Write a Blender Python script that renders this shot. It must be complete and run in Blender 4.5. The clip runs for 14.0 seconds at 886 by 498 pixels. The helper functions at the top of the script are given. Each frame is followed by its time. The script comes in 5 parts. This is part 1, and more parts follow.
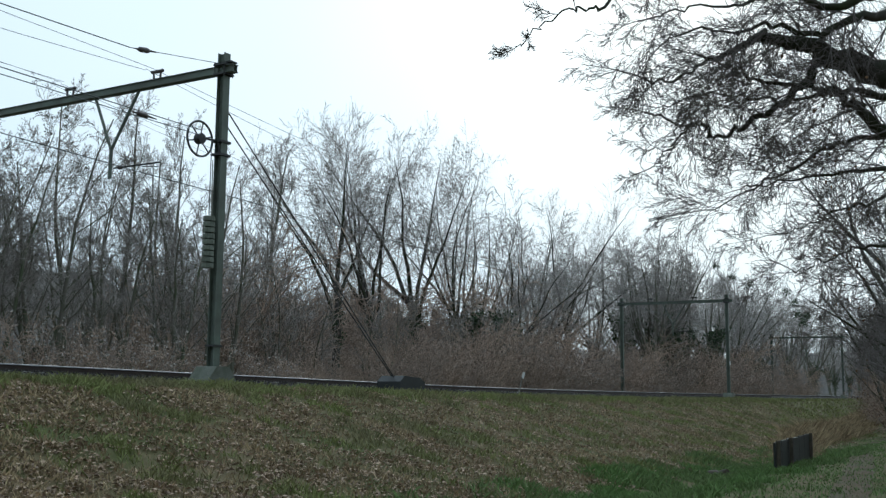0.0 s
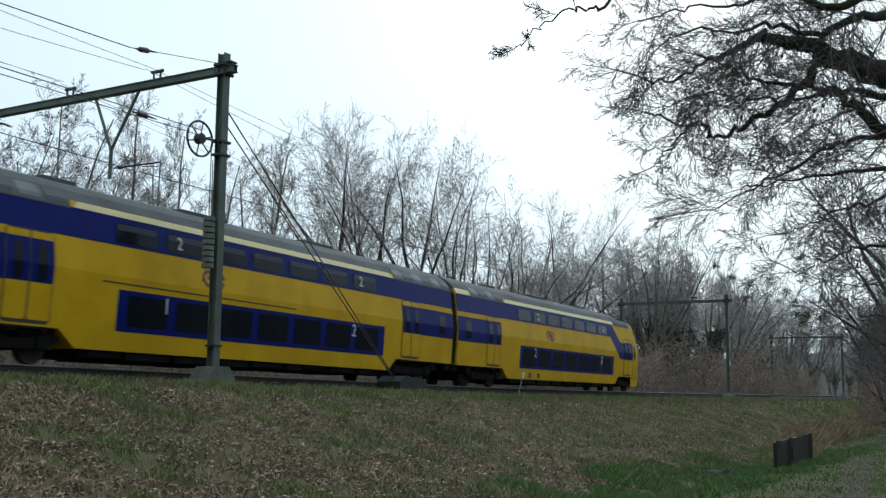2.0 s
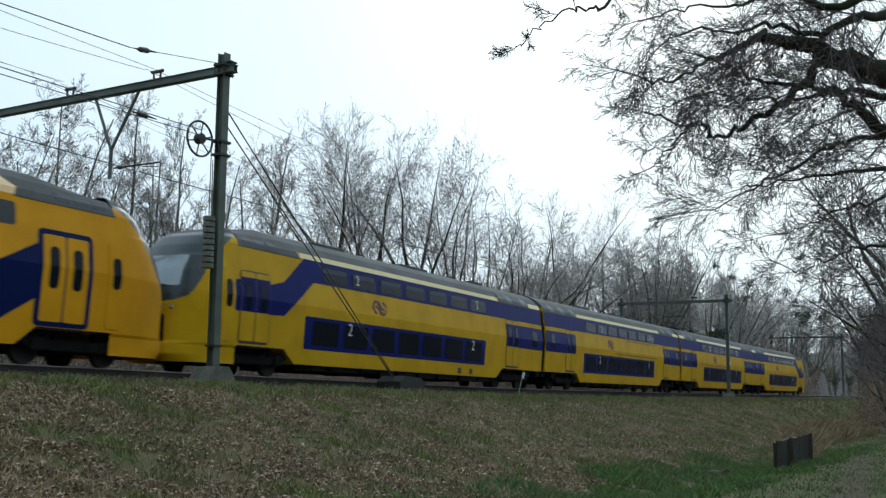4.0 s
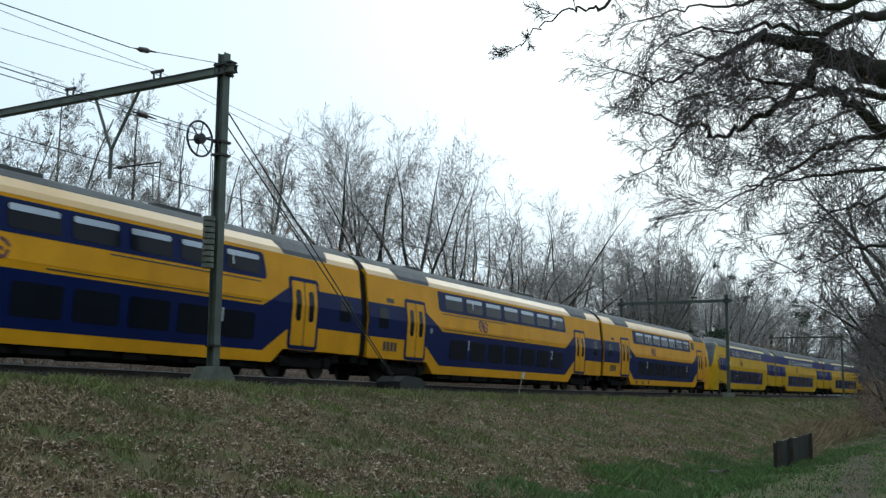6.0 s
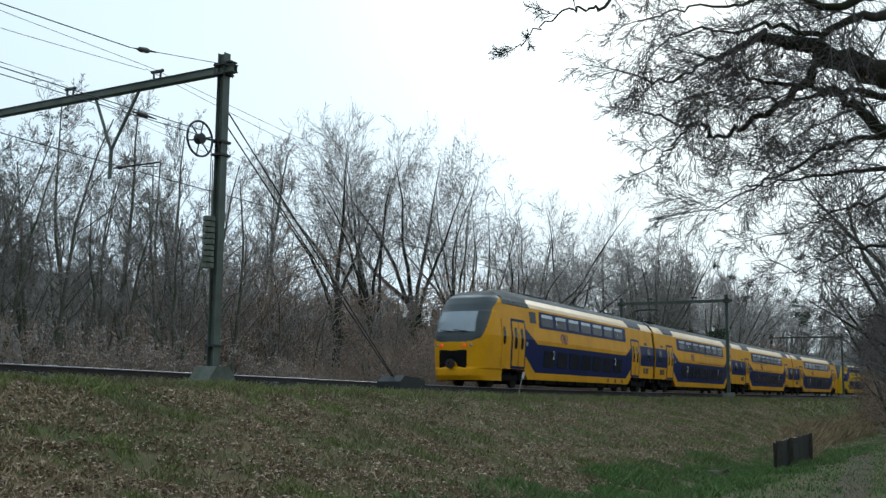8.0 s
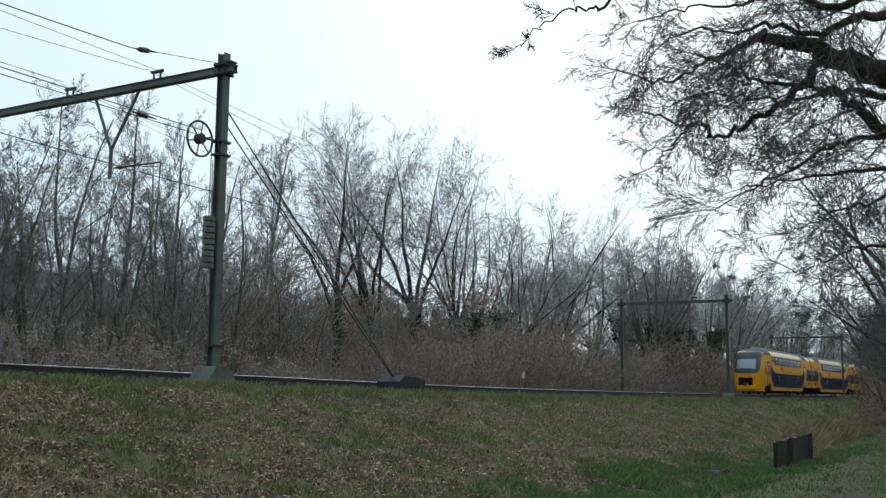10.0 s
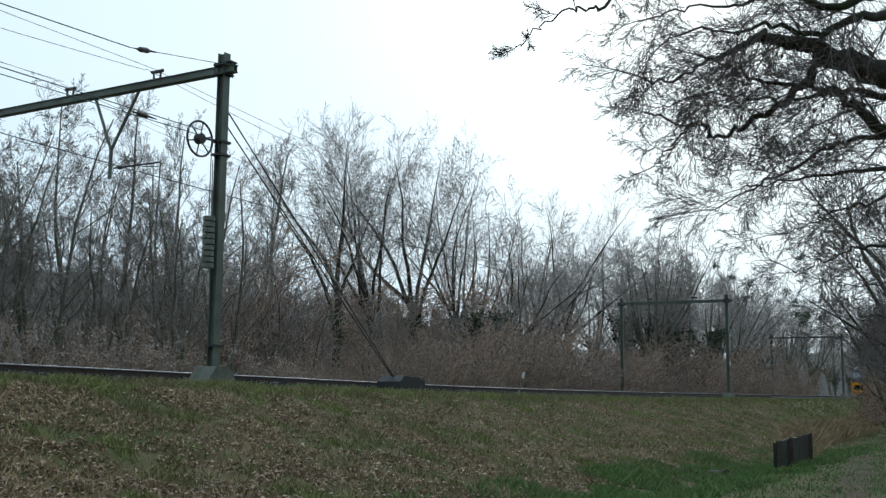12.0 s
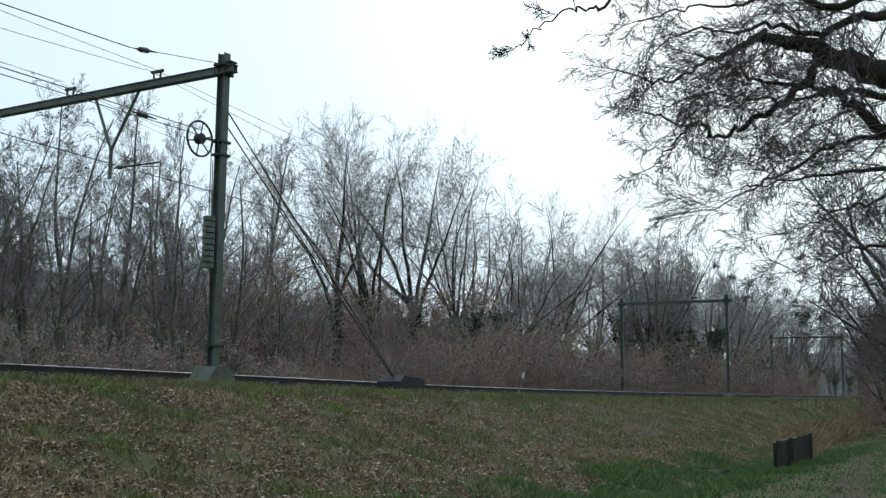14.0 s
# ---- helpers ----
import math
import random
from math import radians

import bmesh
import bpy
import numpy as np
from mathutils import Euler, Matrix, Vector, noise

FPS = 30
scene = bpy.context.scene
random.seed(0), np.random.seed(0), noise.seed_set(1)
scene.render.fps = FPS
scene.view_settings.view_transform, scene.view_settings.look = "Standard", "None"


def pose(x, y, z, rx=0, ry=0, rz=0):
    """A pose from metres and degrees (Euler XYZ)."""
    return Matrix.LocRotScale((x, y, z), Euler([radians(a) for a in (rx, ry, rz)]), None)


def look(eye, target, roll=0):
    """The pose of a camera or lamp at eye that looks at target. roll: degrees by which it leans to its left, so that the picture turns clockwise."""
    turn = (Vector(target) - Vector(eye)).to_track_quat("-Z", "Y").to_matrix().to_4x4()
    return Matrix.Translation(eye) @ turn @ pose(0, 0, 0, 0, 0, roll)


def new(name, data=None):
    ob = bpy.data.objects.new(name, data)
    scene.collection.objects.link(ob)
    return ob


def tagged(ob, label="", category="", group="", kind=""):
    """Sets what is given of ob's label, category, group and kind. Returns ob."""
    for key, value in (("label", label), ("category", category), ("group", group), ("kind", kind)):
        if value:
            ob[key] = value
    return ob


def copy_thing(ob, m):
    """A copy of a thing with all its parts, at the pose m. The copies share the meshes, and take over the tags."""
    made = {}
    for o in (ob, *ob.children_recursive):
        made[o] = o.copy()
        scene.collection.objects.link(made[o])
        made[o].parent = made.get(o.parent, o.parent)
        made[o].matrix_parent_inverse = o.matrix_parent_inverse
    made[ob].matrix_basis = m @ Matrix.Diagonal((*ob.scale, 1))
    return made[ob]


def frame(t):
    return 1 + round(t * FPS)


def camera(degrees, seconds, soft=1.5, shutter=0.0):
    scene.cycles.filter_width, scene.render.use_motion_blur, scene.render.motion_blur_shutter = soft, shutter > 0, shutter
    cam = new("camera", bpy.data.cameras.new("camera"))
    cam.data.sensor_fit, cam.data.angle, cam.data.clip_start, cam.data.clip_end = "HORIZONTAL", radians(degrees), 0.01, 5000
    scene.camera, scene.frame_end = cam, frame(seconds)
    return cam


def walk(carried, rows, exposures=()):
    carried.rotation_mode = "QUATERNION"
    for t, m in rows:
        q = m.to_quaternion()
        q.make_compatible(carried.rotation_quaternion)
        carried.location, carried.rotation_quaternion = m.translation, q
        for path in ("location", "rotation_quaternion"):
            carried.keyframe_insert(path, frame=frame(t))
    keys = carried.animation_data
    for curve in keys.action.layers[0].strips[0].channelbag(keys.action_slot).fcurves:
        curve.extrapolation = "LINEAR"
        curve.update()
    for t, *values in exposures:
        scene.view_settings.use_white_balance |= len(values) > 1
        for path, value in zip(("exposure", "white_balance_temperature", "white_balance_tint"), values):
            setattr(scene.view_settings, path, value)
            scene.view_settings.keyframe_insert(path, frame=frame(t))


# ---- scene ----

# ---- camera: it stands still beside the path, below the railway ----
EYE = Vector((0.0, 0.0, -0.939))
cam = camera(42.993, 14.0, soft=1.35, shutter=0.12)
VIEW = look(EYE, (8.88699042, 4.3648667, 0.46455361), 0.505)
walk(cam, [(0.0, VIEW), (14.0, VIEW)], exposures=[(0.0, 0.0, 5750.0, 2.0), (14.0, 0.0, 5750.0, 2.0)])

# ---- overcast winter daylight, the sun hidden beyond the railway ----
SUN_WAY = Vector((math.sin(radians(74)) * math.cos(radians(28)), math.cos(radians(74)) * math.cos(radians(28)), math.sin(radians(28))))
world = bpy.data.worlds.new("overcast_sky")
scene.world = world
world.use_nodes = True
wn, wl = world.node_tree.nodes, world.node_tree.links
wn.clear()
sky = wn.new("ShaderNodeTexSky")
sky.sky_type = "NISHITA"
sky.sun_disc = False
sky.sun_elevation, sky.sun_rotation = radians(28), radians(74)
sky.air_density, sky.dust_density, sky.ozone_density = 1.0, 6.0, 1.0
sky_bg = wn.new("ShaderNodeBackground")
sky_bg.inputs["Strength"].default_value = 0.009
cloud_bg = wn.new("ShaderNodeBackground")
cloud_bg.inputs["Strength"].default_value = 0.82
tc = wn.new("ShaderNodeTexCoord")
cn = wn.new("ShaderNodeTexNoise")
cn.inputs["Scale"].default_value, cn.inputs["Detail"].default_value = 1.6, 4
cr = wn.new("ShaderNodeValToRGB")
cr.color_ramp.elements[0].position, cr.color_ramp.elements[1].position = 0.30, 0.70
cr.color_ramp.elements[0].color, cr.color_ramp.elements[1].color = (0.76, 0.885, 1.0, 1), (0.89, 0.96, 1.0, 1)
# the cloud cover is brighter towards the hidden sun
toward = wn.new("ShaderNodeVectorMath")
toward.operation = "DOT_PRODUCT"
toward.inputs[1].default_value = SUN_WAY
glow = wn.new("ShaderNodeMapRange")
glow.inputs["From Min"].default_value, glow.inputs["From Max"].default_value = -0.6, 1.0
glow.inputs["To Min"].default_value, glow.inputs["To Max"].default_value = 0.68, 0.92
wl.new(tc.outputs["Generated"], toward.inputs[0])
wl.new(toward.outputs["Value"], glow.inputs["Value"])
wl.new(glow.outputs["Result"], cloud_bg.inputs["Strength"])
add = wn.new("ShaderNodeAddShader")
wo = wn.new("ShaderNodeOutputWorld")
wl.new(tc.outputs["Generated"], cn.inputs["Vector"])
wl.new(cn.outputs["Fac"], cr.inputs["Fac"])
wl.new(cr.outputs["Color"], cloud_bg.inputs["Color"])
wl.new(sky.outputs["Color"], sky_bg.inputs["Color"])
wl.new(sky_bg.outputs[0], add.inputs[0])
wl.new(cloud_bg.outputs[0], add.inputs[1])
wl.new(add.outputs[0], wo.inputs["Surface"])
sun = new("sun", bpy.data.lights.new("sun", "SUN"))
sun.data.energy, sun.data.angle, sun.data.color = 0.5, radians(30), (1.0, 0.98, 0.95)
sun.matrix_world = look(SUN_WAY * 90, (0, 0, 0))


# ---- materials ----
def mat(name, color, rough=0.7, metal=0.0, var=0.25, scale=4.0, fine=40.0, bump=0.0, color2=None, spec=0.5, rand=0.0, coat=0.0):
    """A principled surface with variation at two scales, an optional second colour in patches and relief."""
    m = bpy.data.materials.new(name)
    m.use_nodes = True
    n, l = m.node_tree.nodes, m.node_tree.links
    b = n["Principled BSDF"]
    b.inputs["Roughness"].default_value, b.inputs["Metallic"].default_value = rough, metal
    b.inputs["Specular IOR Level"].default_value = spec
    b.inputs["Coat Weight"].default_value = coat
    co = n.new("ShaderNodeTexCoord")
    big, small = n.new("ShaderNodeTexNoise"), n.new("ShaderNodeTexNoise")
    big.inputs["Scale"].default_value, small.inputs["Scale"].default_value = scale, fine
    big.inputs["Detail"].default_value, small.inputs["Detail"].default_value = 5, 3
    l.new(co.outputs["Object"], big.inputs["Vector"])
    l.new(co.outputs["Object"], small.inputs["Vector"])
    c1 = n.new("ShaderNodeMix")
    c1.data_type = "RGBA"
    c1.inputs["A"].default_value = (*color, 1)
    c1.inputs["B"].default_value = (*(color2 or tuple(c * (1 - var) for c in color)), 1)
    ramp = n.new("ShaderNodeMapRange")
    ramp.inputs["From Min"].default_value, ramp.inputs["From Max"].default_value = 0.38, 0.64
    l.new(big.outputs["Fac"], ramp.inputs["Value"])
    l.new(ramp.outputs["Result"], c1.inputs["Factor"])
    hsv = n.new("ShaderNodeHueSaturation")
    vr = n.new("ShaderNodeMapRange")
    vr.inputs["To Min"].default_value, vr.inputs["To Max"].default_value = 1 - var, 1 + var
    l.new(small.outputs["Fac"], vr.inputs["Value"])
    last = vr.outputs["Result"]
    if rand:
        geo, mr, mu = n.new("ShaderNodeNewGeometry"), n.new("ShaderNodeMapRange"), n.new("ShaderNodeMath")
        mr.inputs["To Min"].default_value, mr.inputs["To Max"].default_value = 1 - rand, 1 + rand
        mu.operation = "MULTIPLY"
        l.new(geo.outputs["Random Per Island"], mr.inputs["Value"])
        l.new(mr.outputs["Result"], mu.inputs[0])
        l.new(last, mu.inputs[1])
        last = mu.outputs[0]
    l.new(last, hsv.inputs["Value"])
    l.new(c1.outputs["Result"], hsv.inputs["Color"])
    l.new(hsv.outputs["Color"], b.inputs["Base Color"])
    if bump:
        bp = n.new("ShaderNodeBump")
        bp.inputs["Strength"].default_value, bp.inputs["Distance"].default_value = bump, 0.02
        l.new(small.outputs["Fac"], bp.inputs["Height"])
        l.new(bp.outputs["Normal"], b.inputs["Normal"])
    return m


def glass(name, color, rough=0.05, spec=0.5):
    m = mat(name, color, rough, 0, 0.15, 1.2, 9.0, spec=spec)
    return m


M_EARTH = mat("grassy_earth", (0.135, 0.108, 0.058), 0.95, var=0.35, scale=0.55, fine=9.0, bump=0.6, color2=(0.08, 0.088, 0.032), spec=0.1)
M_GRASS = mat("grass_blades", (0.215, 0.24, 0.085), 0.8, var=0.3, scale=0.5, fine=6, color2=(0.21, 0.19, 0.10), spec=0.15, rand=0.4)
M_VERGE = mat("verge_grass_blades", (0.25, 0.27, 0.11), 0.8, var=0.3, scale=0.5, fine=6, color2=(0.25, 0.22, 0.12), spec=0.15, rand=0.4)
M_LUSH = mat("lush_grass", (0.135, 0.215, 0.07), 0.8, var=0.3, scale=0.5, fine=6, color2=(0.15, 0.20, 0.08), spec=0.15, rand=0.35)
M_DRY = mat("dry_grass", (0.38, 0.30, 0.18), 0.9, var=0.3, scale=0.7, fine=6, color2=(0.23, 0.165, 0.10), spec=0.1, rand=0.45)
M_LEAF = mat("fallen_leaves", (0.40, 0.30, 0.225), 0.8, var=0.3, scale=0.6, fine=12, color2=(0.36, 0.27, 0.19), spec=0.1, rand=0.5)
M_PATH = mat("trodden_soil", (0.11, 0.08, 0.05), 0.95, var=0.3, scale=1.2, fine=20, bump=0.5, color2=(0.09, 0.08, 0.05), spec=0.1)
M_BALLAST = mat("ballast_stones", (0.05, 0.045, 0.04), 0.95, var=0.35, scale=2.0, fine=14, bump=0.8, color2=(0.035, 0.032, 0.03), spec=0.1, rand=0.4)
M_RAIL = mat("rusty_rail", (0.05, 0.035, 0.028), 0.7, 0.3, var=0.25, scale=3, fine=30)
M_RAILTOP = mat("polished_rail", (0.42, 0.42, 0.42), 0.4, 0.7, var=0.1, scale=2, fine=30)
M_SLEEPER = mat("concrete_sleeper", (0.28, 0.26, 0.23), 0.9, var=0.25, scale=3, fine=30, bump=0.3)
M_CONCRETE = mat("weathered_concrete", (0.16, 0.165, 0.14), 0.9, var=0.3, scale=2.5, fine=22, bump=0.4, color2=(0.11, 0.12, 0.09), spec=0.2)
M_STEEL = mat("grey_green_painted_steel", (0.12, 0.145, 0.115), 0.6, 0.1, var=0.2, scale=1.8, fine=25, color2=(0.085, 0.095, 0.075))
M_STEELDARK = mat("dark_weathered_steel", (0.05, 0.05, 0.048), 0.6, 0.3, var=0.25, scale=3, fine=30)
M_WIRE = mat("oxidised_copper_wire", (0.11, 0.12, 0.12), 0.6, 0.4, var=0.15)
M_INSUL = mat("brown_glazed_insulator", (0.075, 0.06, 0.055), 0.35, var=0.2)
M_WEIGHT = mat("stacked_weight_iron", (0.17, 0.19, 0.15), 0.85, var=0.3, scale=6, fine=30, bump=0.3)
M_BARK = mat("grey_brown_bark", (0.19, 0.17, 0.145), 0.95, var=0.3, scale=1.5, fine=18, bump=0.7, color2=(0.105, 0.12, 0.075), spec=0.1)
M_TWIG = mat("winter_twigs", (0.40, 0.36, 0.33), 0.9, var=0.2, scale=0.5, fine=5, color2=(0.26, 0.23, 0.21), spec=0.1, rand=0.3)
M_TWIGPALE = mat("pale_winter_twigs", (0.45, 0.41, 0.385), 0.9, var=0.2, scale=0.4, fine=5, color2=(0.36, 0.33, 0.31), spec=0.1, rand=0.3)
M_OAKBARK = mat("dark_oak_bark", (0.095, 0.085, 0.078), 0.95, var=0.3, scale=2.0, fine=20, bump=0.8, color2=(0.045, 0.055, 0.028), spec=0.1)
M_OAKTWIG = mat("dark_oak_twigs", (0.20, 0.175, 0.165), 0.9, var=0.2, scale=0.6, fine=5, spec=0.1, rand=0.25)
M_BRUSH = mat("brown_brushwood", (0.42, 0.315, 0.245), 0.95, var=0.25, scale=0.25, fine=3, color2=(0.30, 0.25, 0.215), spec=0.05, rand=0.4)
M_SEED = mat("pale_seed_fluff", (0.5, 0.46, 0.42), 0.95, var=0.2, scale=0.5, fine=5, spec=0.05, rand=0.35)
M_IVY = mat("dark_ivy_leaves", (0.045, 0.075, 0.032), 0.5, var=0.3, scale=0.8, fine=6, color2=(0.04, 0.06, 0.025), spec=0.4, rand=0.45)
M_BROWNLEAF = mat("withered_oak_leaves", (0.16, 0.085, 0.045), 0.85, var=0.3, scale=0.8, fine=6, spec=0.1, rand=0.5)
M_WOOD = mat("rotting_wood", (0.10, 0.08, 0.06), 0.95, var=0.3, scale=4, fine=25, bump=0.6, color2=(0.05, 0.045, 0.03))
M_PLASTIC = mat("black_fence_board", (0.016, 0.018, 0.017), 0.55, var=0.3, scale=1.5, fine=15)
M_WHITE = mat("white_enamel", (0.75, 0.76, 0.74), 0.5, var=0.12, scale=6, fine=30)
# far banks are paled, so their colour carries the haze
M_FAR = mat("hazed_distant_woods", (0.30, 0.28, 0.265), 1.0, var=0.35, scale=0.05, fine=0.9, color2=(0.23, 0.215, 0.205), spec=0.0)


# ---- mesh building ----
class Shape:
    """Collects vertices and faces; solids are closed and of real thickness."""

    def __init__(self):
        self.v, self.f, self.mi = [], [], []

    def add(self, verts, faces, mi=0):
        k = len(self.v)
        self.v.extend(verts)
        self.f.extend([tuple(i + k for i in f) for f in faces])
        self.mi.extend([mi] * len(faces))

    def box(self, x0, y0, z0, x1, y1, z1, mi=0, bevel=0.0):
        if bevel <= 0:
            vs = [(x, y, z) for z in (z0, z1) for y in (y0, y1) for x in (x0, x1)]
            self.add(vs, [(0, 2, 3, 1), (4, 5, 7, 6), (0, 1, 5, 4), (2, 6, 7, 3), (0, 4, 6, 2), (1, 3, 7, 5)], mi)
            return
        bm = bmesh.new()
        bmesh.ops.create_cube(bm, size=1, matrix=Matrix.Translation(((x0 + x1) / 2, (y0 + y1) / 2, (z0 + z1) / 2)) @ Matrix.Diagonal((x1 - x0, y1 - y0, z1 - z0, 1)))
        bmesh.ops.bevel(bm, geom=list(bm.edges), offset=bevel, segments=2, affect="EDGES", profile=0.5)
        bm.verts.index_update()
        self.add([tuple(v.co) for v in bm.verts], [tuple(v.index for v in f.verts) for f in bm.faces], mi)
        bm.free()

    def tube(self, pts, radii, sides=6, mi=0, caps=True):
        pts = [Vector(p) for p in pts]
        if not isinstance(radii, (list, tuple)):
            radii = [radii] * len(pts)
        k, n = len(self.v), len(pts)
        for i, p in enumerate(pts):
            d = (pts[min(i + 1, n - 1)] - pts[max(i - 1, 0)]).normalized()
            a = d.cross(Vector((0, 0, 1)) if abs(d.z) < 0.9 else Vector((1, 0, 0))).normalized()
            b = d.cross(a)
            for s in range(sides):
                t = 2 * math.pi * s / sides
                self.v.append(tuple(p + radii[i] * (math.cos(t) * a + math.sin(t) * b)))
        for i in range(n - 1):
            for s in range(sides):
                s2 = (s + 1) % sides
                self.f.append((k + i * sides + s, k + i * sides + s2, k + (i + 1) * sides + s2, k + (i + 1) * sides + s))
                self.mi.append(mi)
        if caps:
            self.f.append(tuple(k + s for s in range(sides))[::-1])
            self.f.append(tuple(k + (n - 1) * sides + s for s in range(sides)))
            self.mi.extend([mi, mi])

    def prism(self, outline, x0, x1, axis="x", mi=0):
        """An outline extruded along an axis: outline in (y, z) for x, (x, z) for y, (x, y) for z."""
        n = len(outline)
        put = {"x": lambda a, p: (a, p[0], p[1]), "y": lambda a, p: (p[0], a, p[1]), "z": lambda a, p: (p[0], p[1], a)}[axis]
        vs = [put(a, p) for a in (x0, x1) for p in outline]
        fs = [tuple(range(n))[::-1], tuple(range(n, 2 * n))] + [(i, (i + 1) % n, n + (i + 1) % n, n + i) for i in range(n)]
        self.add(vs, fs, mi)

    def lathe(self, profile, base, axis, sides=16, mi=0):
        """A profile of (along, radius) turned round an axis from base."""
        d = Vector(axis).normalized()
        a = d.cross(Vector((0, 0, 1)) if abs(d.z) < 0.9 else Vector((1, 0, 0))).normalized()
        b = d.cross(a)
        k, n = len(self.v), len(profile)
        for h, r in profile:
            for s in range(sides):
                t = 2 * math.pi * s / sides
                self.v.append(tuple(Vector(base) + d * h + max(r, 1e-4) * (math.cos(t) * a + math.sin(t) * b)))
        for i in range(n - 1):
            for s in range(sides):
                s2 = (s + 1) % sides
                self.f.append((k + i * sides + s, k + i * sides + s2, k + (i + 1) * sides + s2, k + (i + 1) * sides + s))
                self.mi.append(mi)

    def mesh(self, name, materials, smooth=False):
        me = bpy.data.meshes.new(name)
        me.from_pydata(self.v, [], self.f)
        for m in materials if isinstance(materials, (list, tuple)) else [materials]:
            me.materials.append(m)
        me.polygons.foreach_set("material_index", self.mi)
        me.polygons.foreach_set("use_smooth", [smooth] * len(self.f))
        bm = bmesh.new()
        bm.from_mesh(me)
        bmesh.ops.recalc_face_normals(bm, faces=bm.faces)
        bm.to_mesh(me)
        bm.free()
        me.update()
        return me


def part(name, shape, material, parent, label="", smooth=False):
    ob = new(name, shape.mesh(name, material, smooth))
    ob.parent = parent
    if label:
        tagged(ob, label)
    return ob


def thing(name, x, y, z, label, category, group="", kind="", rz=0):
    ob = new(name)
    ob.empty_display_size = 0.2
    ob.matrix_basis = pose(x, y, z, 0, 0, rz)
    return tagged(ob, label, category, group, kind)


def solo(name, shape, material, label, category, group="", kind="", smooth=False):
    return tagged(new(name, shape.mesh(name, material, smooth)), label, category, group, kind)


# ---- ground: one sheet, a path, a ditch, the embankment and the woods' floor ----
TRACK_Y = 21.274
NEAR_Y = TRACK_Y - 2.75
PROFILE = [(-5000, -2.3), (-60, -2.3), (-6, -2.4), (1.0, -2.45), (4.2, -2.45), (5.4, -2.55), (6.6, -2.85), (7.6, -2.95), (8.6, -2.8), (9.6, -2.5),
           (12.0, -1.92), (14.2, -1.24), (16.1, -0.66), (17.1, -0.50), (18.1, -0.46), (18.8, -0.44), (24.3, -0.44), (26.0, -0.55), (28.5, -0.9), (33, -1.2), (70, -1.0), (5000, -1.0)]


def bend(x):
    """How far the line bends towards the path side beyond the second portal."""
    return 0.00065 * max(0.0, min(x, 300.0) - 100.0) ** 2


def rise(x):
    """How far the line climbs on its gentle ramp."""
    d = max(0.0, min(x, 300.0) - 40.0)
    return 0.0115 * d * d / (d + 20.0)


def path_y(x):
    return 0.2 + 0.103 * min(x, 62.0) + 0.035 * max(0.0, x - 62.0) + 0.15 * math.sin(x * 0.12)


def ground_z(x, y):
    up = 0.0
    if y > 9:
        y = max(9.0, y + bend(x)) if y < 300 else y
        up = rise(x) * min(1.0, (y - 9.0) / 7.0)
    for (a, za), (b, zb) in zip(PROFILE, PROFILE[1:]):
        if a <= y <= b:
            z = za + (zb - za) * (y - a) / (b - a)
            break
    far = max(0.0, min(1.0, (x - 40) / 110))
    if 4.2 < y < 17.0:
        s = math.sin(math.pi * (y - 4.2) / 12.8)
        z += far * s * 0.2 + 0.10 * s * noise.noise((x * 0.35, y * 0.35, 0)) + 0.07 * s * noise.noise((x * 1.1, y * 1.1, 3))
    elif abs(y) < 80 and (y < 4.2 or y > 27):
        z += 0.05 * noise.noise((x * 0.3, y * 0.3, 5))
    return z + up


def build_ground():
    xs = [-5000, -1500, -400, -150, -60, -30] + list(np.arange(-20, 90, 0.6)) + list(np.arange(90, 260, 4)) + [300, 400, 600, 1000, 2000, 5000]
    ys = [-5000, -1500, -400, -120, -50, -25, -12] + list(np.arange(-6, 19.4, 0.3)) + [19.3, 21.75, 24.8, 26.5, 28, 29, 31, 33, 40, 50, 70, 120, 300, 800, 2000, 5000]
    ys = sorted(set(round(float(y), 3) for y in ys))
    s = Shape()
    nx = len(xs)
    for y in ys:
        for x in xs:
            s.v.append((float(x), y, ground_z(float(x), y)))
    for j in range(len(ys) - 1):
        for i in range(nx - 1):
            s.f.append((j * nx + i, j * nx + i + 1, (j + 1) * nx + i + 1, (j + 1) * nx + i))
            s.mi.append(0)
    return solo("ground", s, M_EARTH, "rough grassy ground with leaf litter sloping up to the railway", "ground", kind="structure", smooth=True)


build_ground()


def build_path():
    s = Shape()
    pts = []
    for i in range(90):
        x = -10 + i * 1.6
        c = path_y(x)
        w = 0.34 + 0.1 * noise.noise((x * 0.4, 0, 9))
        pts.append((x, c, w))
    for x, c, w in pts:
        for o in (-1.3, -1, -0.4, 0.4, 1, 1.3):
            y = c + w * o
            s.v.append((x, y, ground_z(x, y) + (-0.03 if abs(o) > 1.2 else 0.02)))
    for i in range(len(pts) - 1):
        for k in range(5):
            s.f.append((i * 6 + k, (i + 1) * 6 + k, (i + 1) * 6 + k + 1, i * 6 + k + 1))
            s.mi.append(0)
    solo("footpath", s, M_PATH, "narrow trodden soil footpath through the grass", "path", kind="structure", smooth=True)


build_path()


